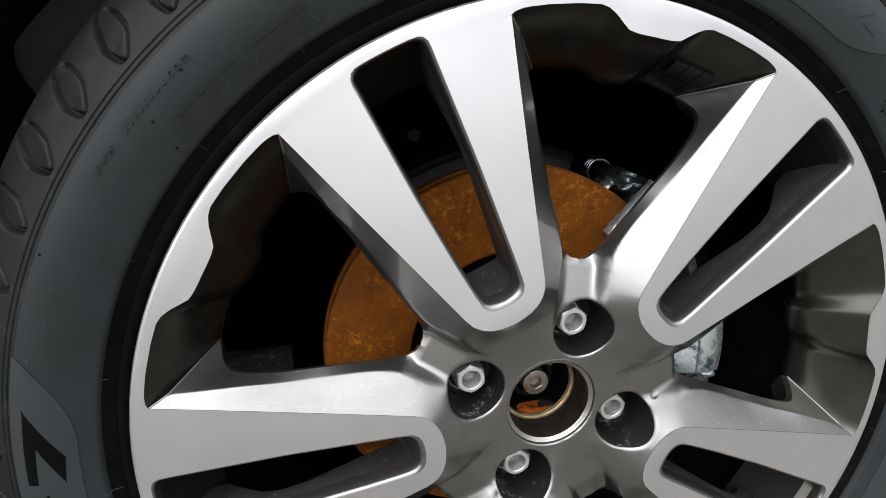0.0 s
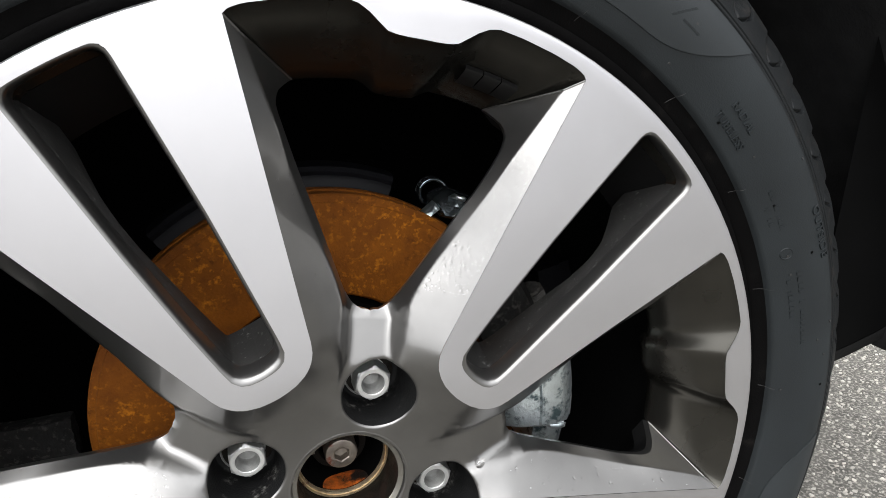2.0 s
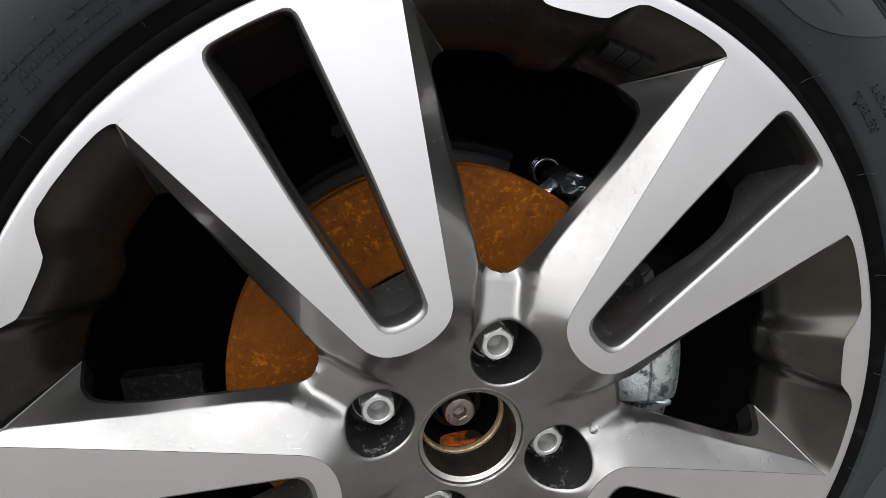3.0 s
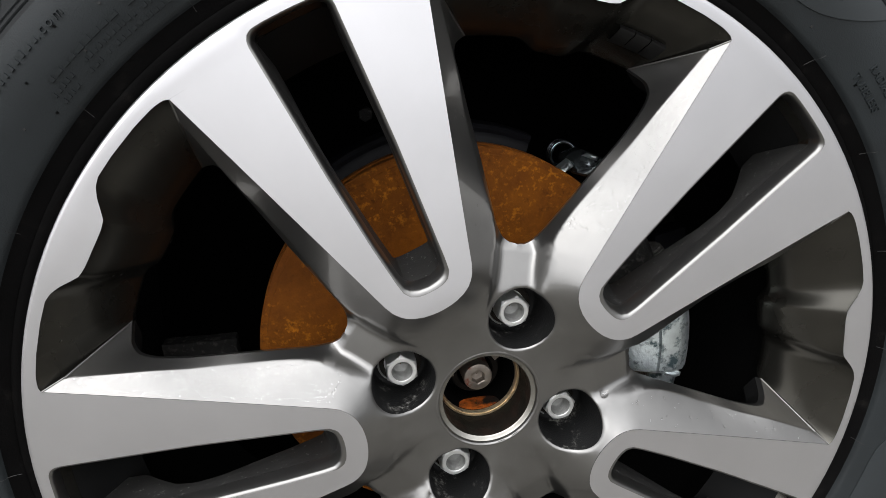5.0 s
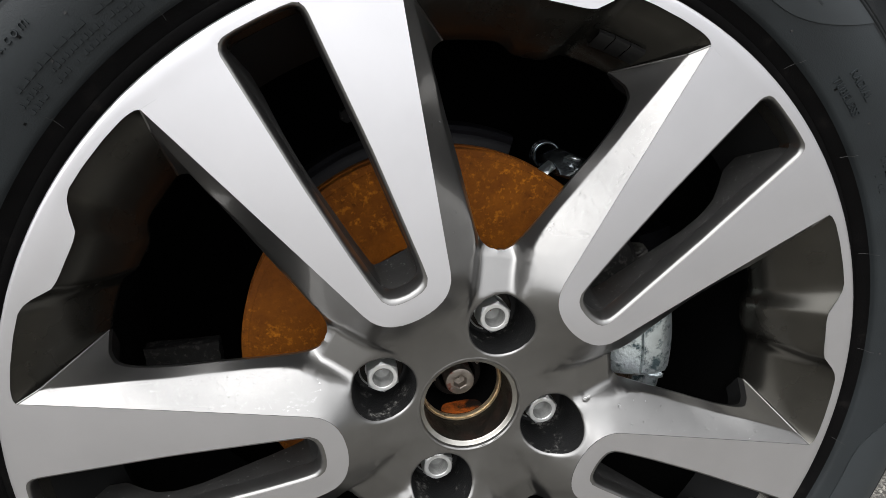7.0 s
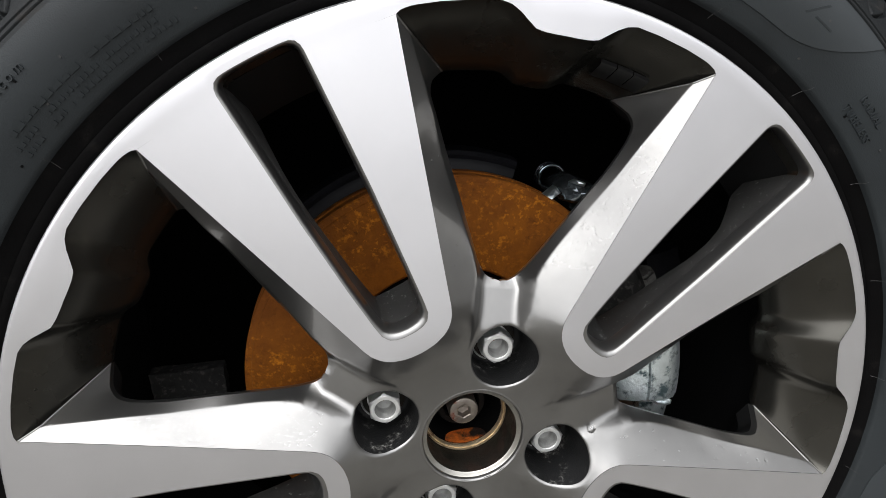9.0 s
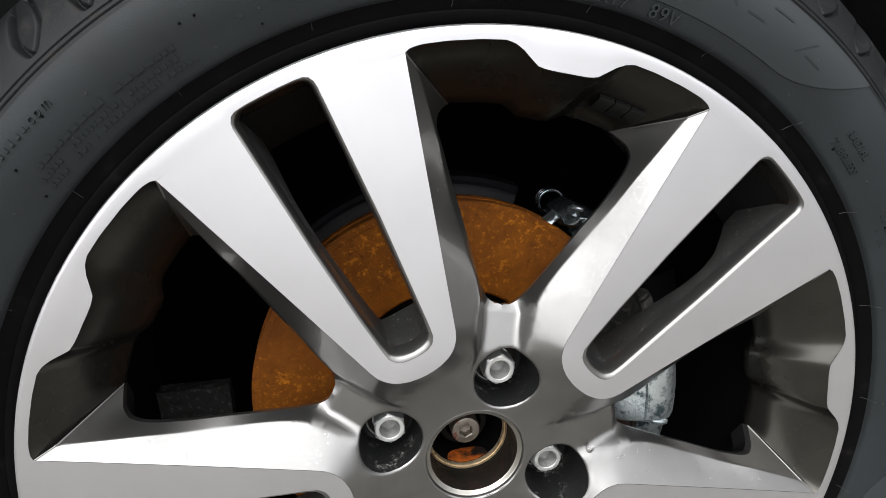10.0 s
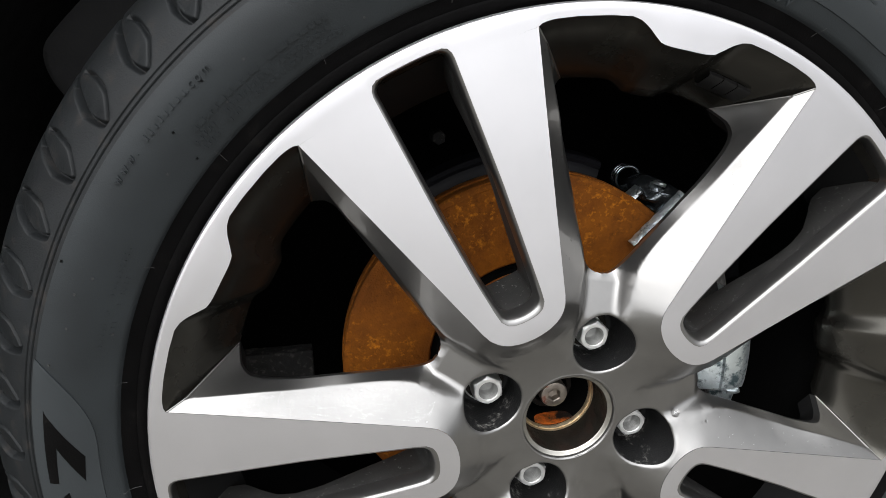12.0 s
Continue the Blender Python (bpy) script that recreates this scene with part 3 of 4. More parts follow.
# balance weights stuck inside the rim
for k in range(3):
    bm = turned([(210.0, 17.9), (208.4, 16.6), (207.4, 17.0), (201.6, 25.4), (201.8, 26.4), (204.4, 28.6)], 4, 67.4 + k * 2.55, 69.8 + k * 2.55)
    part("balance_weight", bm, WEIGHT, wheel, "small dark stick-on weight", 40)

# water drops on the upper flanks and one large drop near a bolt
drop_rng = random.Random(5)
bm = bmesh.new()


def drop(bm, centre, normal, r, h):
    z = normal.normalized()
    x = z.orthogonal().normalized()
    y = z.cross(x)
    k = 12
    e = drop_rng.uniform(0.87, 1.15)
    rings = []
    for q, hh in ((1.0, -0.12), (0.86, 0.5), (0.5, 0.88)):
        rings.append([bm.verts.new(centre + (x * math.cos(2 * math.pi * i / k) * e + y * math.sin(2 * math.pi * i / k) / e) * r * q + z * h * hh) for i in range(k)])
    top = bm.verts.new(centre + z * h)
    for a, b in zip(rings, rings[1:]):
        for i in range(k):
            bm.faces.new((a[i], a[(i + 1) % k], b[(i + 1) % k], b[i]))
    for i in range(k):
        bm.faces.new((rings[-1][i], rings[-1][(i + 1) % k], top))


lying = []                          # no drop touches another
for angle, m, count in ((46, 1, 1100), (190, -1, 1200), (334, 1, 60), (118, -1, 14), (46, -1, 10)):
    for _ in range(count):
        i = drop_rng.randrange(13, 50)
        t = drop_rng.uniform(0.1, 0.95)
        if m == 1 and angle == 46 and i < 20:
            continue
        a0, b0 = SECTIONS[i][0], SECTIONS[i][6]
        a1, b1 = SECTIONS[i + 1][0], SECTIONS[i + 1][6]
        k = drop_rng.random()
        p = a0.lerp(b0, t).lerp(a1.lerp(b1, t), k)
        p.z += 0.5 * math.sin(math.pi * t) * (1 - i / N)
        pa = at(p.x, p.y * m, p.z, angle)
        ea, eb = at(b0.x - a0.x, (b0.y - a0.y) * m, b0.z - a0.z, angle), at(a1.x - a0.x, (a1.y - a0.y) * m, a1.z - a0.z, angle)
        nrm = ea.cross(eb)
        if nrm.y > 0:
            nrm = -nrm
        r = drop_rng.choice((0.3, 0.35, 0.45, 0.55, 0.65, 0.8, 1.0, 1.3)) / 1000
        if all((pa - q).length > r + s for q, s in lying):
            lying.append((pa, r))
            drop(bm, pa, nrm, r, r * 0.16)
hd = hub_height(68.8, 1.3) / 1000
drop(bm, Vector((0.0690, hd, 0.0005)), Vector((0.3, -1, 0.3)), 0.0026, 0.0014)
drops = new("water_drops", mesh_of(bm, WATER, 60))
drops.location = (0, 0, HUB_Z)
drops.visible_shadow = False
tagged(drops, "small clear raindrops on the wheel's upward flanks", "water drops", kind="stuff")

# ---------------------------------------------------------------- wheel bolts
def hex_r(a, flat):
    k = (math.degrees(a) + 30) % 60 - 30
    return flat / math.cos(radians(k))


def bolt_head():
    bm = bmesh.new()
    n = 48
    rows = []
    for y, kind in ((36, 11.4), (34.8, 11.6), (33.6, 11.2), (33.4, "hex"), (22.6, "hex"), (21.9, "cut"), (21.3, 8.0), (21.3, 6.2), (21.6, 5.9)):
        row = []
        for i in range(n):
            a = 2 * math.pi * i / n
            if kind == "hex":
                r = hex_r(a, 8.45)
            elif kind == "cut":
                r = min(hex_r(a, 8.45), 8.75)
            else:
                r = kind
            row.append((r * math.cos(a) / 1000, y / 1000, r * math.sin(a) / 1000))
        rows.append(row)
    loft(bm, rows, True)
    return bm


def bolt_socket():
    """Threaded hole in the bolt's head."""
    bm = bmesh.new()
    n = 40
    profile = [(5.9, 21.6), (5.5, 22.4)]
    for k in range(6):
        profile += [(5.15, 22.9 + 1.1 * k), (5.5, 23.45 + 1.1 * k)]
    profile += [(5.1, 29.8), (4.6, 30.4), (0.3, 31.2)]
    rows = [[(r * math.cos(2 * math.pi * i / n) / 1000, y / 1000, r * math.sin(2 * math.pi * i / n) / 1000) for i in range(n)] for r, y in profile]
    loft(bm, rows, True)
    return bm


def bolt_seat():
    bm = bmesh.new()
    n = 40
    rows = [[(r * math.cos(2 * math.pi * i / n) / 1000, y / 1000, r * math.sin(2 * math.pi * i / n) / 1000) for i in range(n)] for r, y in ((9.2, 33.0), (12.2, 33.2), (12.8, 34.0), (12.6, 35.4))]
    loft(bm, rows, True)
    return bm


first_bolt = None
for turn, a in zip((8, -6, 17, 3), (73.7, 163.7, -16.3, -106.3)):
    x, z = polar(0.05, a)
    if first_bolt is None:
        first_bolt = thing("wheel_bolt", "silver zinc-plated hex wheel bolt in a hub recess", "bolt", (x, 0, HUB_Z + z), "wheel bolts round the hub")
        part("head", bolt_head(), BOLT, first_bolt, "", 28)
        part("socket", bolt_socket(), SOCKET, first_bolt, "dull threaded hole", 20)
        part("seat", bolt_seat(), STEEL, first_bolt, "thin worn conical seat", 28)
        # lighter zinc arc, put in as the lit part of the seat's edge
        part("seat_glint", turned([(11.9, 33.4), (12.3, 32.7), (12.8, 32.6), (13.1, 33.4)], 24, 150, 262), SOCKET, first_bolt, "thin brighter arc for the lit edge of the seat", 60)
        first_bolt.rotation_euler = (0, radians(turn), 0)
    else:
        copy_thing(first_bolt, pose(x, 0, HUB_Z + z, 0, turn, 0))

# ---------------------------------------------------------------- axle hub behind the bore
hub = thing("axle_hub", "rusty axle hub seen through the open centre bore", "wheel hub")
part("spigot", turned([(25.1, 38), (25.0, 33.8), (24.7, 33.1), (24.3, 33.0), (24.0, 33.8), (23.9, 34.4), (23.5, 34.2), (23.1, 34.8), (22.8, 37)], 96), GOLDEN, hub, "thin bright steel ring")
# the hollow's shade is put into its near-black colour
part("cavity", turned([(22.8, 37), (22.9, 66), (20, 68), (0, 68)], 96), BLACK, hub, "hollow coloured near-black for its shade")
bm = bmesh.new()
rows = []
for k in range(13):
    half = 33 * math.sqrt(1 - (k / 12) ** 2) + 0.5
    rows.append([(0.0226 * math.cos(radians(277 + half * u / 10)), 0.0372 + 0.014 * k / 12, 0.0226 * math.sin(radians(277 + half * u / 10))) for u in range(-10, 11)])
loft(bm, rows)
part("rust_patch", bm, RUST_PATCH, hub, "orange rust in the lowest part of the hollow", 60)
part("locknut", turned([(15.5, 68), (15.2, 47), (14.4, 45.6), (11.5, 45.2), (11, 47), (11, 50)], 40), RUST_DARK, hub, "worn steel collar")
bm = bmesh.new()
rows = []
for y, r, hexed in ((68, 8.9, 0), (38, 8.9, 0), (36.4, 8.4, 0), (36.0, 7.6, 0), (36.0, 4.2, 1), (36.4, 3.7, 1), (40.5, 3.5, 1), (41, 0.3, 0)):
    rows.append([((hex_r(2 * math.pi * i / 48, r) if hexed else r) * math.cos(2 * math.pi * i / 48) / 1000, y / 1000, (hex_r(2 * math.pi * i / 48, r) if hexed else r) * math.sin(2 * math.pi * i / 48) / 1000) for i in range(48)])
loft(bm, rows, True)
part("axle_bolt", bm, WORN, hub, "worn steel bolt with a hexagon socket and rust", 30)
for k in range(3):
    bm = turned([(16.8, 46.5), (16.8, 43.8), (13.6, 43.2), (13.2, 46.5)], 5, 32 + k * 62, 66 + k * 62)
    part("lock_tab", bm, WORN, hub)

# ---------------------------------------------------------------- tyre
tyre = thing("tyre", "black low-profile road tyre, dry and slightly dusty, on the alloy wheel", "tyre")
SIDE = [(231, 17), (233.4, 11), (235.2, 8.6), (238.5, 7.2), (239.6, 7.6), (240.6, 6.6), (244, 5), (246.2, 3.4), (246.9, 1.6), (247.6, 0.5), (248.6, -0.1), (251, -1.1), (254, -2.2), (258, -3.6), (262, -5), (266, -5.9), (270, -6.6), (276, -6.7), (279.5, -6.1), (282.5, -5.2)]
part("bead", turned(SIDE[:8], 360), RUBBER_DARK, tyre, "rubber ring against the rim, near-black for its shade", 50)
part("sidewall", turned(SIDE[7:], 360), RUBBER, tyre, "grey-black rubber sidewall", 50)


def side_y(r):
    for (r0, y0), (r1, y1) in zip(SIDE[7:], SIDE[8:]):
        if r <= r1:
            return y0 + (y1 - y0) * (r - r0) / (r1 - r0)
    return SIDE[-1][1]


# shoulder line, shoulder and tread with leaf-shaped grooves cut in
CROWN = catmull([(282.5, -5.2, 0), (288, -2.6, 0), (293, 0.6, 0), (298, 4.4, 0), (303.5, 9.2, 0), (308.5, 15, 0), (312.5, 22, 0), (315.6, 31, 0), (317.4, 42, 0), (318.4, 56, 0)], 420)
PITCH = 360 / 62


def groove(p, s):
    """Depth in mm of the groove at p mm along the tread and s mm over the shoulder."""
    depth = 0.0
    for centre, width, deep in ((2.4, 0.6, 0.9), (4.9, 0.6, 0.8)):
        depth = max(depth, deep * max(0, 1 - ((s - centre) / width) ** 2))
    f = (s - 8.5) / 35
    if f > 0:
        middle = -3.2 + 8.5 * min(f, 1.2)
        grown = min(1, (f / 0.34) ** 0.62)
        low = 7.0 * grown
        high = 7.6 * max(0, min(grown, 1.12 - 0.12 / max(1.0 - f, 0.1) - 0.55 * max(0, f - 0.42)))
        q = (p - middle + low) / (low + high)
        if f < 1 and 0 < q < 1:
            scoop = 2.4 * (1 - q) ** 1.4 * min(1, f / 0.25) * (1 - max(0, (f - 0.7) / 0.3))
            depth = max(depth, scoop * min(1, q * (low + high) / 2.0))
        if f < 0.95:
            depth = max(depth, 3.0 * max(0, 1 - ((p - middle - high) / 1.5) ** 2) ** 2)
        if f < 0.9:
            depth = max(depth, 5.0 * max(0, 1 - ((p - middle + low) / 2.3) ** 2) ** 2)
        if f > 0.55:
            depth = max(depth, 3.8 * min(1, (f - 0.55) / 0.2) * max(0, 1 - ((p - middle + low) / (1.2 + 1.6 * min(f - 0.55, 0.6))) ** 2) ** 1.5)
    return depth


# finest rows over the two shoulder lines, then over the leaves
stride = sum((b - a).length for a, b in zip(CROWN, CROWN[1:])) / (len(CROWN) - 1)
marks = [0.2 * j for j in range(35)] + [7 + 0.5 * j for j in range(80)] + [47 + 1.4 * j for j in range(40)]
picked = sorted({min(round(x / stride), len(CROWN) - 1) for x in marks} | {len(CROWN) - 1})
lengths = [k * stride for k in picked]
CROWN = [CROWN[k] for k in picked]
# fine steps over the upper half, coarse ones where the tyre is never seen
STEPS = [-18 + PITCH * j / 54 for j in range(int(215 / PITCH * 54) + 1)]
STEPS += [STEPS[-1] + (342 - STEPS[-1]) * j / 200 for j in range(1, 200)]
bm = bmesh.new()
rows = []
for k, p in enumerate(CROWN):
    d = CROWN[min(k + 1, len(CROWN) - 1)] - CROWN[max(k - 1, 0)]
    inward = Vector((-d.y, d.x)).normalized()
    row = []
    for a in STEPS:
        along = (((a - 149.6) / PITCH + 0.5) % 1 - 0.5) * math.radians(PITCH) * 303
        g = groove(-along, lengths[k]) if -18 <= a <= 197 else 0
        r, y = p.x + inward.x * g, p.y + inward.y * g
        row.append((r * math.cos(radians(a)) / 1000, y / 1000, r * math.sin(radians(a)) / 1000))
    rows.append(row)
loft(bm, rows, True)
part("shoulder", bm, RUBBER_TREAD, tyre, "tread shoulder with leaf-shaped grooves", 180)
part("tread", turned([(318.4, 56), (319, 70), (312, 71), (312, 79), (319, 80), (319.5, 118), (312, 119), (312, 127), (319, 128), (317, 165), (303, 190), (286, 198), (240, 192), (228, 185)], 240), RUBBER, tyre)

# mould lines across the outer half of the bead, uneven in length
line_rng = random.Random(21)
for k in range(24):
    a = 20.8 + 15 * k
    bm = bmesh.new()
    rows = []
    inner = line_rng.uniform(240.8, 244.5)
    for r in (inner, 0.5 * (inner + 246.2), 246.2, 246.9, 247.6, 248.6 + line_rng.uniform(0, 1.2)):
        y = next((y0 + (y1 - y0) * (r - r0) / (r1 - r0) for (r0, y0), (r1, y1) in zip(SIDE, SIDE[1:]) if r0 <= r <= r1), 0)
        row = []
        for w, lift in ((-0.22, 0.1), (0, -0.2), (0.22, 0.1)):
            x, z = polar(r, a + (246 - r) * 0.05)
            t = Vector((-math.sin(radians(a)), 0, math.cos(radians(a))))
            row.append((Vector((x, y + lift, z)) + t * w) / 1000)
        rows.append(row)
    loft(bm, rows)
    part("mould_line", bm, RUBBER_WORN, tyre)


def panel(a0, a1):
    """A raised smooth field on the sidewall with rounded lower corners."""
    bm = bmesh.new()
    rows = []
    steps = 160
    for t in (-0.02, 0, 0.1, 0.25, 0.4, 0.55, 0.7, 0.85, 1.0, 1.02):
        row = []
        for j in range(steps + 1):
            a = a0 + (a1 - a0) * j / steps
            e = min(a - a0, a1 - a)
            low = 255.6 + 27.0 * max(0, 1 - e / 11.0) ** 2.4
            low = min(low, 283.0)
            r = low + (283.3 - low) * min(max(t, 0), 1)
            lift = 0.55 if 0 <= t <= 1 else -0.3
            y = side_y(r) if r < 282.5 else -5.2 + (r - 282.5) * 0.45
            x, z = polar(r, a)
            row.append((x / 1000, (y - lift) / 1000, z / 1000))
        rows.append(row)
    loft(bm, rows)
    return bm


for a0 in (48.5, 168.0, 288.0):
    part("sidewall_panel", panel(a0, a0 + 70.5), RUBBER_SATIN, tyre, "smoother paler raised field on the sidewall", 30)


def bar(r0, r1, a0, a1, lift, skew=0.0):
    """A slightly raised bar on the sidewall between two radii and two angles."""
    bm = bmesh.new()
    rows = []
    n = max(2, int(abs(a1 - a0) / 0.6))
    grid = []
    for t in (0, 0.5, 1):
        r = r0 + (r1 - r0) * t
        grid.append((r, t))
    for r, t, low in [(grid[0][0], 0, True)] + [(g[0], g[1], False) for g in grid] + [(grid[-1][0], 1, True)]:
        row = []
        for j in range(-1, n + 2):
            k = min(max(j, 0), n)
            a = a0 + (a1 - a0) * k / n + skew * t
            y = side_y(r) - (-0.3 if low or j in (-1, n + 1) else lift)
            x, z = polar(r, a)
            row.append((x / 1000, y / 1000, z / 1000))
        rows.append(row)
    loft(bm, rows)
    return bm


def lettering(text, size, r, a_start, lift, spacing=1.15, rubber=RUBBER):
    """Raised characters that run clockwise round the sidewall, heads outwards."""
    curve = bpy.data.curves.new("text", "FONT")
    curve.body, curve.size, curve.space_character = text, size, spacing
    ob = bpy.data.objects.new("text", curve)
    scene.collection.objects.link(ob)
    bpy.context.view_layer.update()
    me = bpy.data.meshes.new_from_object(ob.evaluated_get(bpy.context.evaluated_depsgraph_get()))
    bpy.data.objects.remove(ob)
    bm = bmesh.new()
    bm.from_mesh(me)
    bpy.data.meshes.remove(me)
    bmesh.ops.triangulate(bm, faces=bm.faces)
    ext = bmesh.ops.extrude_face_region(bm, geom=bm.faces[:])
    top = {v for v in ext["geom"] if isinstance(v, bmesh.types.BMVert)}
    for v in bm.verts:
        rr = r + v.co.y
        a = a_start - math.degrees(v.co.x / r)
        x, z = polar(rr, a)
        y = side_y(rr) - (lift if v in top else -0.3)
        v.co = Vector((x / 1000, y / 1000, z / 1000))
    return part("lettering", bm, rubber, tyre, "raised moulded characters", 30)


# size marking in paler rubber: its highlights are put into the colour
lettering("205/50", 8.8, 248.0, 92.0, 1.5, 1.15, RUBBER_SATIN)
lettering("R17", 8.8, 248.0, 80.8, 1.5, 1.15, RUBBER_SATIN)
lettering("89V", 8.8, 248.0, 74.8, 1.5, 1.15, RUBBER_SATIN)
lettering("RADIAL", 5.2, 261.0, 46.0, 0.8)
lettering("TUBELESS", 5.2, 253.2, 46.4, 0.9)
lettering("OUTSIDE", 7.0, 277.0, 29.3, 0.75)
mark_rng = random.Random(11)


def bars(r, h, a0, a1, lift=0.35, gap=0.35, wmin=0.5, wmax=1.0):
    """Writing too small to read, as a row of small bars."""
    a = a0
    while a > a1:
        w = mark_rng.uniform(wmin, wmax)
        if mark_rng.random() < 0.86:
            part("small_mark", bar(r, r + h * mark_rng.choice((1, 1, 0.7)), a - w, a, lift), RUBBER, tyre)
        a -= w + gap


lettering("www.", 5.8, 272.2, 148.4, 1.0, 1.4)
bars(272.4, 2.9, 143.4, 138.0, 1.0, 0.45, 0.2, 0.42)
lettering(".com", 5.8, 272.2, 137.6, 1.0, 1.4)
bars(259.5, 2.2, 140.0, 123.0, 0.75, 0.25, 0.4, 1.1)
bars(255.4, 2.0, 141.0, 124.0, 0.75, 0.3, 0.2, 0.5)
bars(251.6, 1.9, 141.0, 122.0, 0.75, 0.3, 0.2, 0.5)
bars(261.5, 2.6, 22.3, 12.0, 0.45, 0.3, 0.25, 0.6)
bars(256.0, 2.4, 21.5, 16.0, 0.45, 0.3, 0.25, 0.6)
bars(258.0, 2.4, 34.0, 28.5, 0.4, 0.3, 0.25, 0.6)
bars(253.5, 2.2, 33.5, 29.5, 0.4, 0.3, 0.25, 0.6)
bars(256.0, 2.0, 166.0, 154.0, 0.3, 0.35, 0.2, 0.5)
bars(252.0, 2.0, 165.0, 157.0, 0.3, 0.35, 0.2, 0.5)
# a moulded ring mark
bm = bmesh.new()
rows = []
for q in (0.0, 0.5, 1.0):
    row = []
    for j in range(28):
        t = 2 * math.pi * j / 28
        rr = 258.2 + (3.6 - 0.8 * q) * math.cos(t)
        a = 25.2 + math.degrees((3.6 - 0.8 * q) * math.sin(t) / 258)
        x, z = polar(rr, a)
        row.append((x / 1000, (side_y(rr) - (0.45 if q == 0.5 else -0.1)) / 1000, z / 1000))
    rows.append(row)
loft(bm, rows, True)
part("ring_mark", bm, RUBBER, tyre)
# large dark bars of the maker's mark on the fields
def field_mark(corners, lift):
    """A flat-topped four-cornered mark on the sidewall; corners as (radius, angle)."""
    bm = bmesh.new()
    rows = []
    steps = (-1, 0, 0.25, 0.5, 0.75, 1, 2)
    for u in steps:
        row = []
        for v in steps:
            cu, cv = min(max(u, 0), 1), min(max(v, 0), 1)
            (ra, aa), (rb, ab), (rc, ac), (rd, ad) = corners
            r = (ra * (1 - cu) + rb * cu) * (1 - cv) + (rd * (1 - cu) + rc * cu) * cv
            a = (aa * (1 - cu) + ab * cu) * (1 - cv) + (ad * (1 - cu) + ac * cu) * cv
            x, z = polar(r, a)
            row.append((x / 1000, (side_y(r) - (lift if u == cu and v == cv else -0.3)) / 1000, z / 1000))
        rows.append(row)
    loft(bm, rows)
    return bm


for corners in ([(277.9, 173.4), (273.0, 177.7), (274.0, 182.1), (278.2, 182.0)], [(277.6, 173.7), (261.0, 179.2), (262.2, 182.3), (273.4, 177.6)],
                [(276.6, 184.4), (270.5, 183.4), (268.5, 187.5), (276.4, 187.5)]):
    part("emblem_bar", field_mark(corners, 0.75), RUBBER_DARK, tyre, "dark flat bar of a moulded mark")
for a, r0, r1, w, sk in ((66.5, 268, 277, 0.35, 2.0), (63.0, 268, 269, 2.2, 0), (58.0, 267, 276, 0.35, -1.8), (60.2, 276, 277, 2.6, 0), (71.5, 267, 276, 0.35, -1.6), (54.5, 268, 269, 2.4, 0)):
    part("emblem_bar", bar(r0, r1, a, a + w, 0.66, sk), RUBBER, tyre)
# rubber vent stubs and pits
for k in range(60):
    a, r = mark_rng.uniform(-15, 200), mark_rng.choice((252, 258, 266, 271, 276, 280.5))
    part("vent_stub", bar(r, r + 0.9, a, a + 0.22, 0.55), RUBBER_WORN if k % 3 else RUBBER_DARK, tyre)

# ---------------------------------------------------------------- brake
disc = thing("brake_disc", "brown rusty iron brake disc behind the wheel", "brake disc")
part("friction_ring", turned([(71, 90), (72.5, 88.3), (74, 88), (125.6, 88), (126.2, 88.7), (129.4, 88.9), (130.4, 90), (130.4, 94), (129.5, 95), (129.5, 101), (130.4, 102), (130.4, 108), (129, 109), (74, 109)], 220), RUST, disc, "rusty brown friction face", 30)
# near-black instead of rust, for the shade in the gap
part("groove", turned([(65.6, 88), (66.2, 93), (71, 93), (71, 90)], 128), BLACK, disc, "gap round the raised centre, near-black for its shade")
part("disc_hat", turned([(27, 53), (59.5, 53), (62.5, 54), (64.2, 57), (65.2, 84), (65.6, 88)], 128), RUST, disc, "rusty raised centre")

shield = thing("dust_shield", "dark grey steel dust shield behind the brake disc", "dust shield")
part("plate", turned([(124, 112), (133, 112), (136, 114), (138.5, 113), (141, 115), (142, 120), (142, 130)], 60, 71, 132), SHIELD, shield, "", 40)

caliper = thing("brake_caliper", "bluish zinc-plated brake caliper clamped over the rusty disc", "brake caliper")


def arc_block(profile, a0, a1, steps=24):
    """A closed block swept round the axle, with capped ends."""
    bm = turned(profile + [profile[0]], steps, a0, a1)
    bmesh.ops.remove_doubles(bm, verts=bm.verts, dist=1e-6)
    edges = [e for e in bm.edges if e.is_boundary]
    bmesh.ops.holes_fill(bm, edges=edges)
    bmesh.ops.bevel(bm, geom=[e for e in bm.edges if len(e.link_faces) == 2 and e.calc_face_angle(0) > 1.2], offset=0.002, segments=2, affect="EDGES")
    return bm


part("housing", arc_block([(93, 72), (93, 58), (95, 49), (100, 44.5), (108, 42), (118.8, 41), (119.8, 42.8), (120.8, 41), (132, 41.6), (139, 44), (144.5, 50), (148, 60), (149, 78), (149, 130), (138, 136), (133, 128), (133, 80)], -3.0, 21, 16), ZINC, caliper, "cast housing with a parting line", 34)
part("bridge", arc_block([(98, 74), (100, 68), (128, 66), (136, 70), (141, 80), (141, 120), (134, 120), (133, 78)], 21.2, 46, 16), CAST, caliper, "dark cast bridge over the disc", 34)
part("carrier", arc_block([(119, 86), (119, 66), (123, 54), (129, 49.5), (138, 50), (143.5, 55), (146, 66), (146, 118), (134, 120), (133, 86)], -13.0, -4.6, 8), ZINC, caliper, "lower carrier lobe", 34)
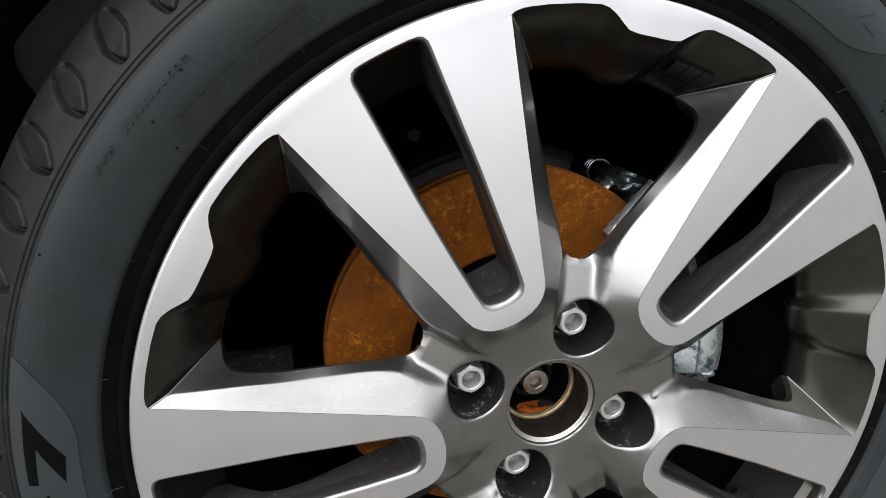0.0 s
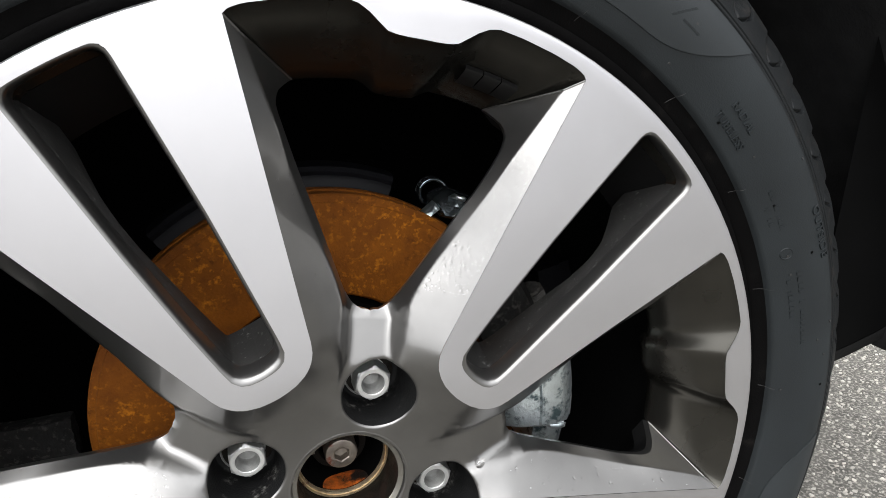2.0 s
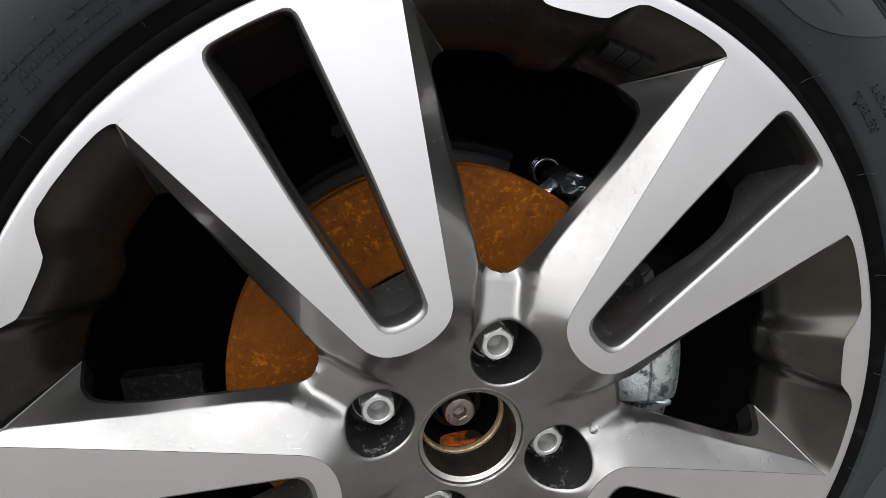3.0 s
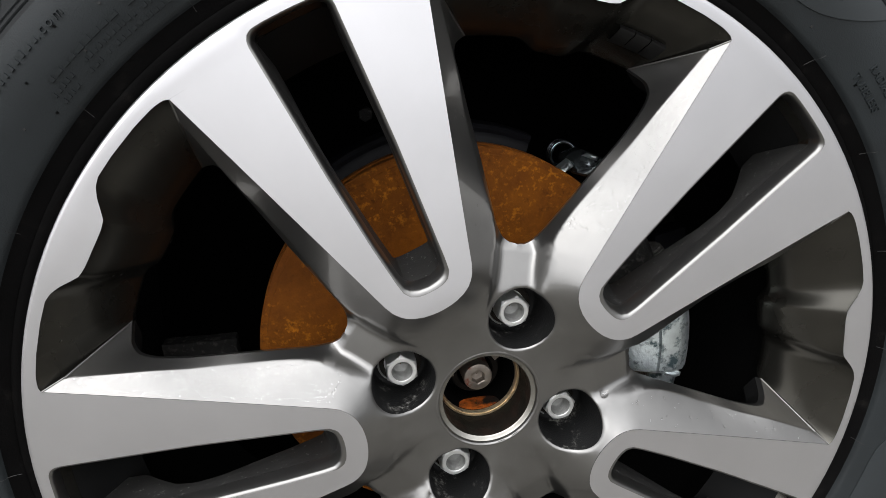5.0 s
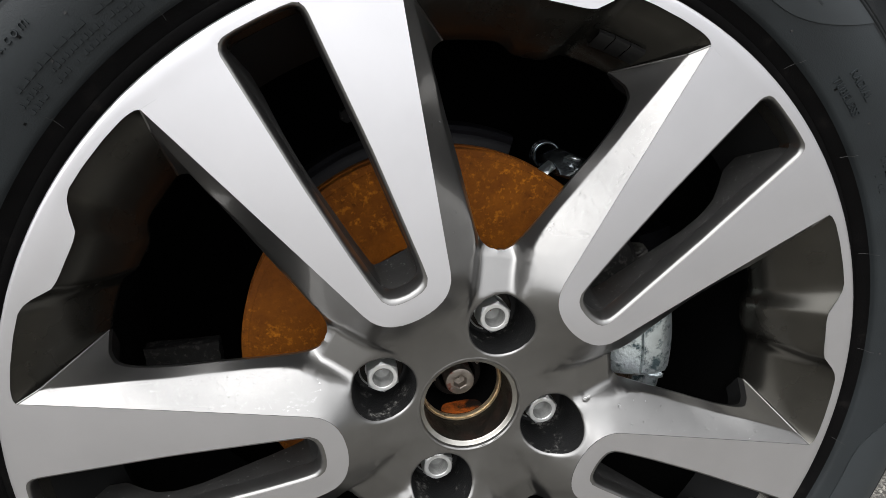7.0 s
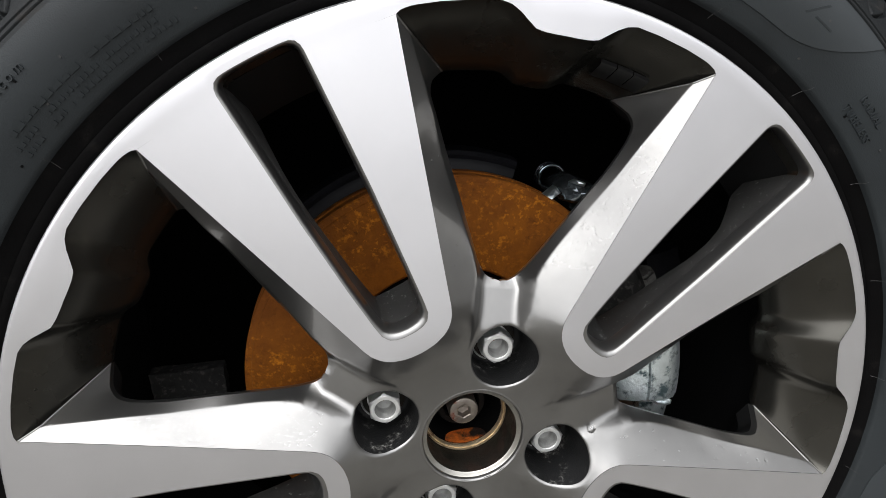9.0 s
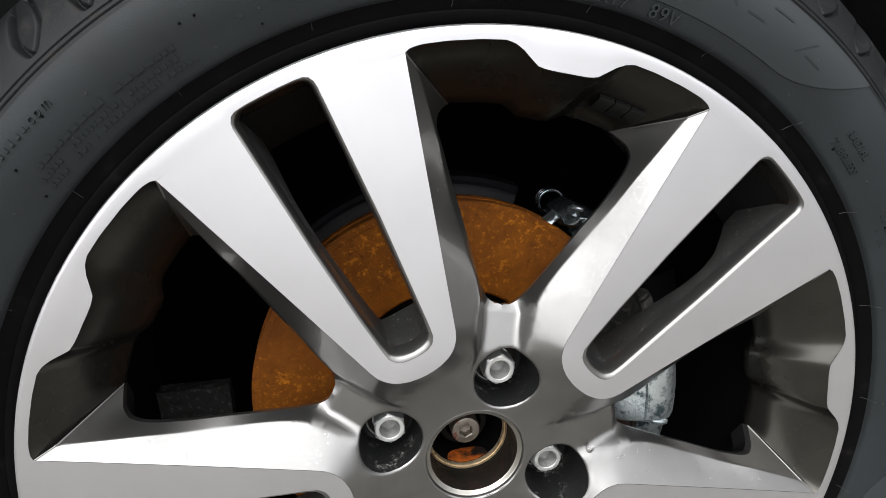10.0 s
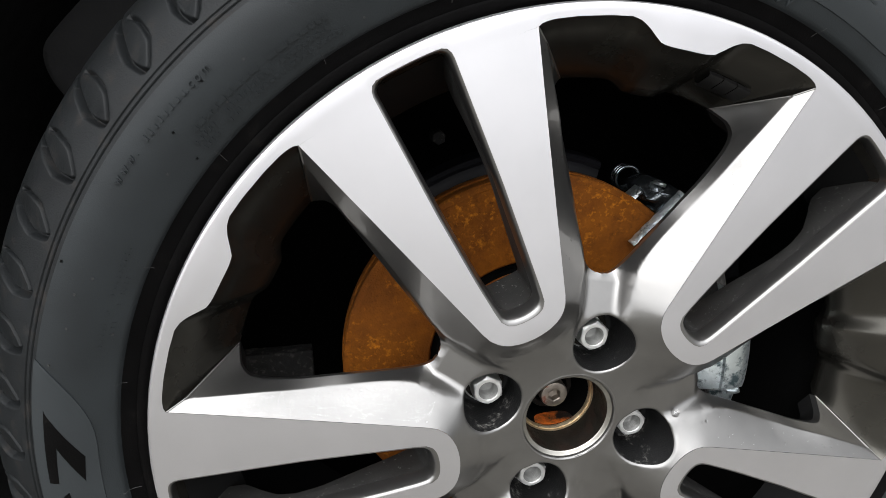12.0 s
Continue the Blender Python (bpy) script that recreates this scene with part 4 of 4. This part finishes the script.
part("pad", arc_block([(97, 87), (97, 62), (112, 56), (119, 56), (119, 87)], -7.0, -4.4, 5), PAD, caliper, "yellowish brown edge of the brake pad")
part("spring_clip", arc_block([(95, 58), (95, 56.5), (108, 50), (124, 46), (140, 48), (141, 49.5), (124, 48), (108, 52)], -3.9, -3.2, 3), BRIGHT_ZINC, caliper, "thin bright bent clip")
part("clip_tab", arc_block([(127, 49), (127, 44.5), (134, 43), (141, 45.5), (141, 50)], -4.7, -3.6, 4), BRIGHT_ZINC, caliper, "short bright tab of the clip")
part("upper_carrier", arc_block([(132.5, 93), (132.5, 112), (146, 114), (149.5, 108), (148, 98), (141, 91.5)], 46.5, 52.5, 8), ZINC_DARK, caliper, "dark plated upper carrier", 34)


def prism(outline, y0, y1, chamfer, tilt=0.0):
    """A forged block: a many-sided outline of (x, z) in mm with a chamfered front."""
    cx, cz = sum(p[0] for p in outline) / len(outline), sum(p[1] for p in outline) / len(outline)
    bm = bmesh.new()
    rows = []
    for shrink, y in ((0.0, y1), (0.0, y0 + chamfer), (chamfer, y0), (99, y0)):
        row = []
        for x, z in outline:
            d = math.hypot(x - cx, z - cz)
            k = max(0.02, 1 - shrink / d)
            row.append(((cx + (x - cx) * k) / 1000, (y + tilt * (z - cz)) / 1000, (cz + (z - cz) * k) / 1000))
        rows.append(row)
    loft(bm, rows, True)
    return bm


part("carrier_block", prism([(66.5, 121.2), (72, 124.6), (79.5, 126.4), (91, 122.6), (101, 117.5), (97, 105), (82, 109.5), (70.5, 112.5)], 95, 116, 2.6, 0.25), ZINC_DARK, caliper, "dark plated block with a chamfered front", 50)
# bright zinc strip added as the sky's highlight along the block's top edge
part("edge_highlight", prism([(75.5, 124.2), (79.6, 125.6), (86, 123.6), (84.5, 121.6), (79.5, 123)], 93.6, 98, 0.8, 0.5), BRIGHT_ZINC, caliper, "bright strip for the highlight on the block's edge", 20)
part("carrier_tab", prism([(58, 115.4), (66.8, 121.4), (69.5, 117.6), (61.5, 112.8)], 92, 100, 1.6, 0.5), BRIGHT_ZINC, caliper, "small bright bent tab", 20)
bm = bmesh.new()
shim_rng = random.Random(8)
rows = [[], [], [], []]
for i in range(15):
    t = i / 14
    x, z = 59.5 + 31 * t, 86.0 + 36 * t
    wave = shim_rng.uniform(-0.8, 0.8)
    for row, (off, y) in zip(rows, ((0.0, 85.5), (0.5, 83.6), (2.9, 80.2), (3.5, 82.4))):
        row.append(((x + (off + wave) * 0.76) / 1000, (y + wave) / 1000, (z - (off + wave) * 0.65) / 1000))
loft(bm, rows)
part("pad_shim", bm, ZINC, caliper, "thin bright crinkled shim", 60)
bm = bmesh.new()
rows = []
for i in range(73):
    t = 2 * math.pi * i / 24
    rows.append([Vector((0.0770 + (0.0088 + 0.0014 * math.cos(q)) * math.cos(t), 0.134 + 0.0032 * i / 24 + 0.0014 * math.sin(q), 0.1186 + (0.0088 + 0.0014 * math.cos(q)) * math.sin(t))) for q in [2 * math.pi * j / 8 for j in range(8)]])
loft(bm, rows, True)
part("hose_ring", bm, ZINC_DARK, caliper, "ribbed metal hose fitting", 60)

knuckle = thing("steering_knuckle", "dark pitted cast-iron knuckle behind the disc", "knuckle")
# near-black instead of iron grey: shade put into the colour
part("casting", arc_block([(30, 112), (30, 150), (85, 160), (95, 150), (95, 120)], 60, 300, 30), BLACK, knuckle, "knuckle, near-black for the shade behind the disc")


def rough_block(size, m, seed):
    """A cast block with worn, uneven edges."""
    rng = random.Random(seed)
    bm = bmesh.new()
    bmesh.ops.create_cube(bm, size=1)
    bmesh.ops.transform(bm, matrix=m @ Matrix.Diagonal((*size, 1)), verts=bm.verts)
    bmesh.ops.subdivide_edges(bm, edges=bm.edges[:], cuts=7, use_grid_fill=True)
    for v in bm.verts:
        v.co += Vector((rng.uniform(-1, 1), rng.uniform(-1, 1), rng.uniform(-1, 1))) * 0.0005
    return bm


part("track_arm", rough_block((0.050, 0.012, 0.027), pose(-0.1755, 0.146, -0.0335, 0, -4, 0), 2), CAST, knuckle, "pitted square end of a cast arm", 60)
part("carrier_lug", rough_block((0.026, 0.016, 0.026), pose(0.175, 0.148, 0.047, 0, -14, 4), 4), SHIELD, knuckle, "dark cast lug", 60)
bm = bmesh.new()
rows = []
for y, flat in ((180, 4.6), (164, 4.6), (163.3, 4.1), (163, 0.2)):
    rows.append([((-60 + hex_r(2 * math.pi * i / 24, flat) * math.cos(2 * math.pi * i / 24)) / 1000, y / 1000, (139 + hex_r(2 * math.pi * i / 24, flat) * math.sin(2 * math.pi * i / 24)) / 1000) for i in range(24)])
loft(bm, rows, True)
part("hex_bolt", bm, CAST, knuckle, "small dull steel hex bolt", 30)
part("guide_pin", arc_block([(138, 92), (146, 88), (154, 92), (156, 102), (150, 110), (140, 106)], 17.5, 24.5, 6), CAST_PALE, caliper, "dull grey guide pin boss", 40)

# ---------------------------------------------------------------- ground and car body
ground_bm = bmesh.new()
bmesh.ops.create_grid(ground_bm, x_segments=4, y_segments=4, size=60)
ground = new("ground", mesh_of(ground_bm, ASPHALT))
tagged(ground, "grey worn asphalt with pale stone chips", "ground", kind="structure")
chip_rng = random.Random(3)
bm = bmesh.new()
for _ in range(6000):
    x, y = chip_rng.uniform(0.25, 1.3), chip_rng.uniform(-0.35, 0.75)
    r = chip_rng.uniform(0.0012, 0.0042)
    n = chip_rng.randint(4, 6)
    a0 = chip_rng.uniform(0, 6)
    st = chip_rng.uniform(0.5, 1)
    base = [bm.verts.new((x + r * math.cos(a0 + 6.283 * i / n) * chip_rng.uniform(0.7, 1.2), y + r * st * math.sin(a0 + 6.283 * i / n), -0.001)) for i in range(n)]
    up = [bm.verts.new((v.co.x * 0.8 + x * 0.2, v.co.y * 0.8 + y * 0.2, chip_rng.uniform(0.0006, 0.0022))) for v in base]
    bm.faces.new(up)
    for i in range(n):
        bm.faces.new((base[i], base[(i + 1) % n], up[(i + 1) % n], up[i]))
chips = new("stone_chips", mesh_of(bm, CHIPS))
tagged(chips, "pale angular stone chips bedded in the asphalt", "stone chips", kind="stuff")

def slab(x0, x1, y0, y1, z0, z1):
    bm = bmesh.new()
    bmesh.ops.create_cube(bm, size=1)
    bmesh.ops.transform(bm, matrix=Matrix.Translation(((x0 + x1) / 2, (y0 + y1) / 2, (z0 + z1) / 2)) @ Matrix.Diagonal((x1 - x0, y1 - y0, z1 - z0, 1)), verts=bm.verts)
    bmesh.ops.bevel(bm, geom=bm.edges[:], offset=0.008, segments=2, affect="EDGES")
    return bm


body = thing("car_body", "black unlit wheel arch and underside of a parked car", "car")
part("arch_liner", turned([(405, 30), (402, 60), (402, 330)], 96, 1, 205), LINER, body, "dark felt wheel arch liner", 50)
# lower edge of the panel behind the tyre, rising away from it
EDGE = catmull([(0.335, -0.010, 0), (0.362, -0.003, 0), (0.385, 0.0045, 0), (0.405, 0.0125, 0), (0.44, 0.034, 0), (0.49, 0.085, 0), (0.52, 0.16, 0)], 40)
bm = bmesh.new()
loft(bm, [[(p.x, 0.075, p.y + 0.004) for p in EDGE], [(p.x, 0.062, p.y + 0.001) for p in EDGE], [(p.x, 0.055, p.y + 0.005) for p in EDGE], [(p.x - 0.001, 0.054, p.y + 0.014) for p in EDGE]])
part("liner_lip", bm, LINER_GREY, body, "dull grey rolled lower edge of the arch", 60)
# the arch's deep shade is put into this panel's near-black
bm = bmesh.new()
loft(bm, [[(p.x - 0.001, 0.0545, p.y + 0.014) for p in EDGE], [(p.x - 0.001, 0.0545, 0.5) for p in EDGE]])
part("arch_panel", bm, BLACK, body, "panel behind the tyre, near-black for the arch's shade", 60)
bm = bmesh.new()
rows = []
for r, y in ((296, 104), (330, 101), (346, 101.5), (351, 104), (352, 110), (352, 150)):
    row = []
    for j in range(81):
        a = 104 + 47 * j / 80
        e = min(1.0, (151 - a) / 5)
        rr = 296 + (r + 2 * math.sin(a * 0.35) - 296) * math.sqrt(max(0.0, 1 - (1 - e) ** 2))
        x, z = polar(rr, a)
        row.append((x / 1000, y / 1000, z / 1000))
    rows.append(row)
loft(bm, rows)
part("splash_panel", bm, LINER_GREY, body, "dull dark grey splash panel in the arch", 50)


# plain near-black slabs added to block daylight and hide the ground behind the wheel
part("ground_blocker", slab(-0.5, 0.35, 0.13, 0.33, -0.205, -0.195), BLACK, body)
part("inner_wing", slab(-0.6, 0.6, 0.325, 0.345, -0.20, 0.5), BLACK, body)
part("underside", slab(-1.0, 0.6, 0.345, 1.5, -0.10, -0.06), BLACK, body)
part("top_blocker", slab(-0.6, 0.6, 0.0, 1.5, 0.5, 0.56), BLACK, body)
part("front_blocker", slab(-0.95, -0.46, 0.06, 0.6, -0.06, 0.5), BLACK, body)
# outer wing round the arch; unseen, added to keep sky light out
bm = bmesh.new()
rows = []
for off in (0.03, -0.012):
    rows.append([(0.405 * math.cos(radians(a)), off + 0.0, 0.405 * math.sin(radians(a))) for a in range(-2, 206, 3)])
rows.append([(0.43 * math.cos(radians(a)), -0.014, 0.43 * math.sin(radians(a))) for a in range(-2, 206, 3)])
rows.append([(max(-0.9, min(0.6, 1.3 * math.cos(radians(a)))), 0.01, max(-0.1, min(0.56, 1.1 * math.sin(radians(a))))) for a in range(-2, 206, 3)])
loft(bm, rows)
part("wing", bm, BLACK, body, "unseen black wing edge that shields the arch", 40)
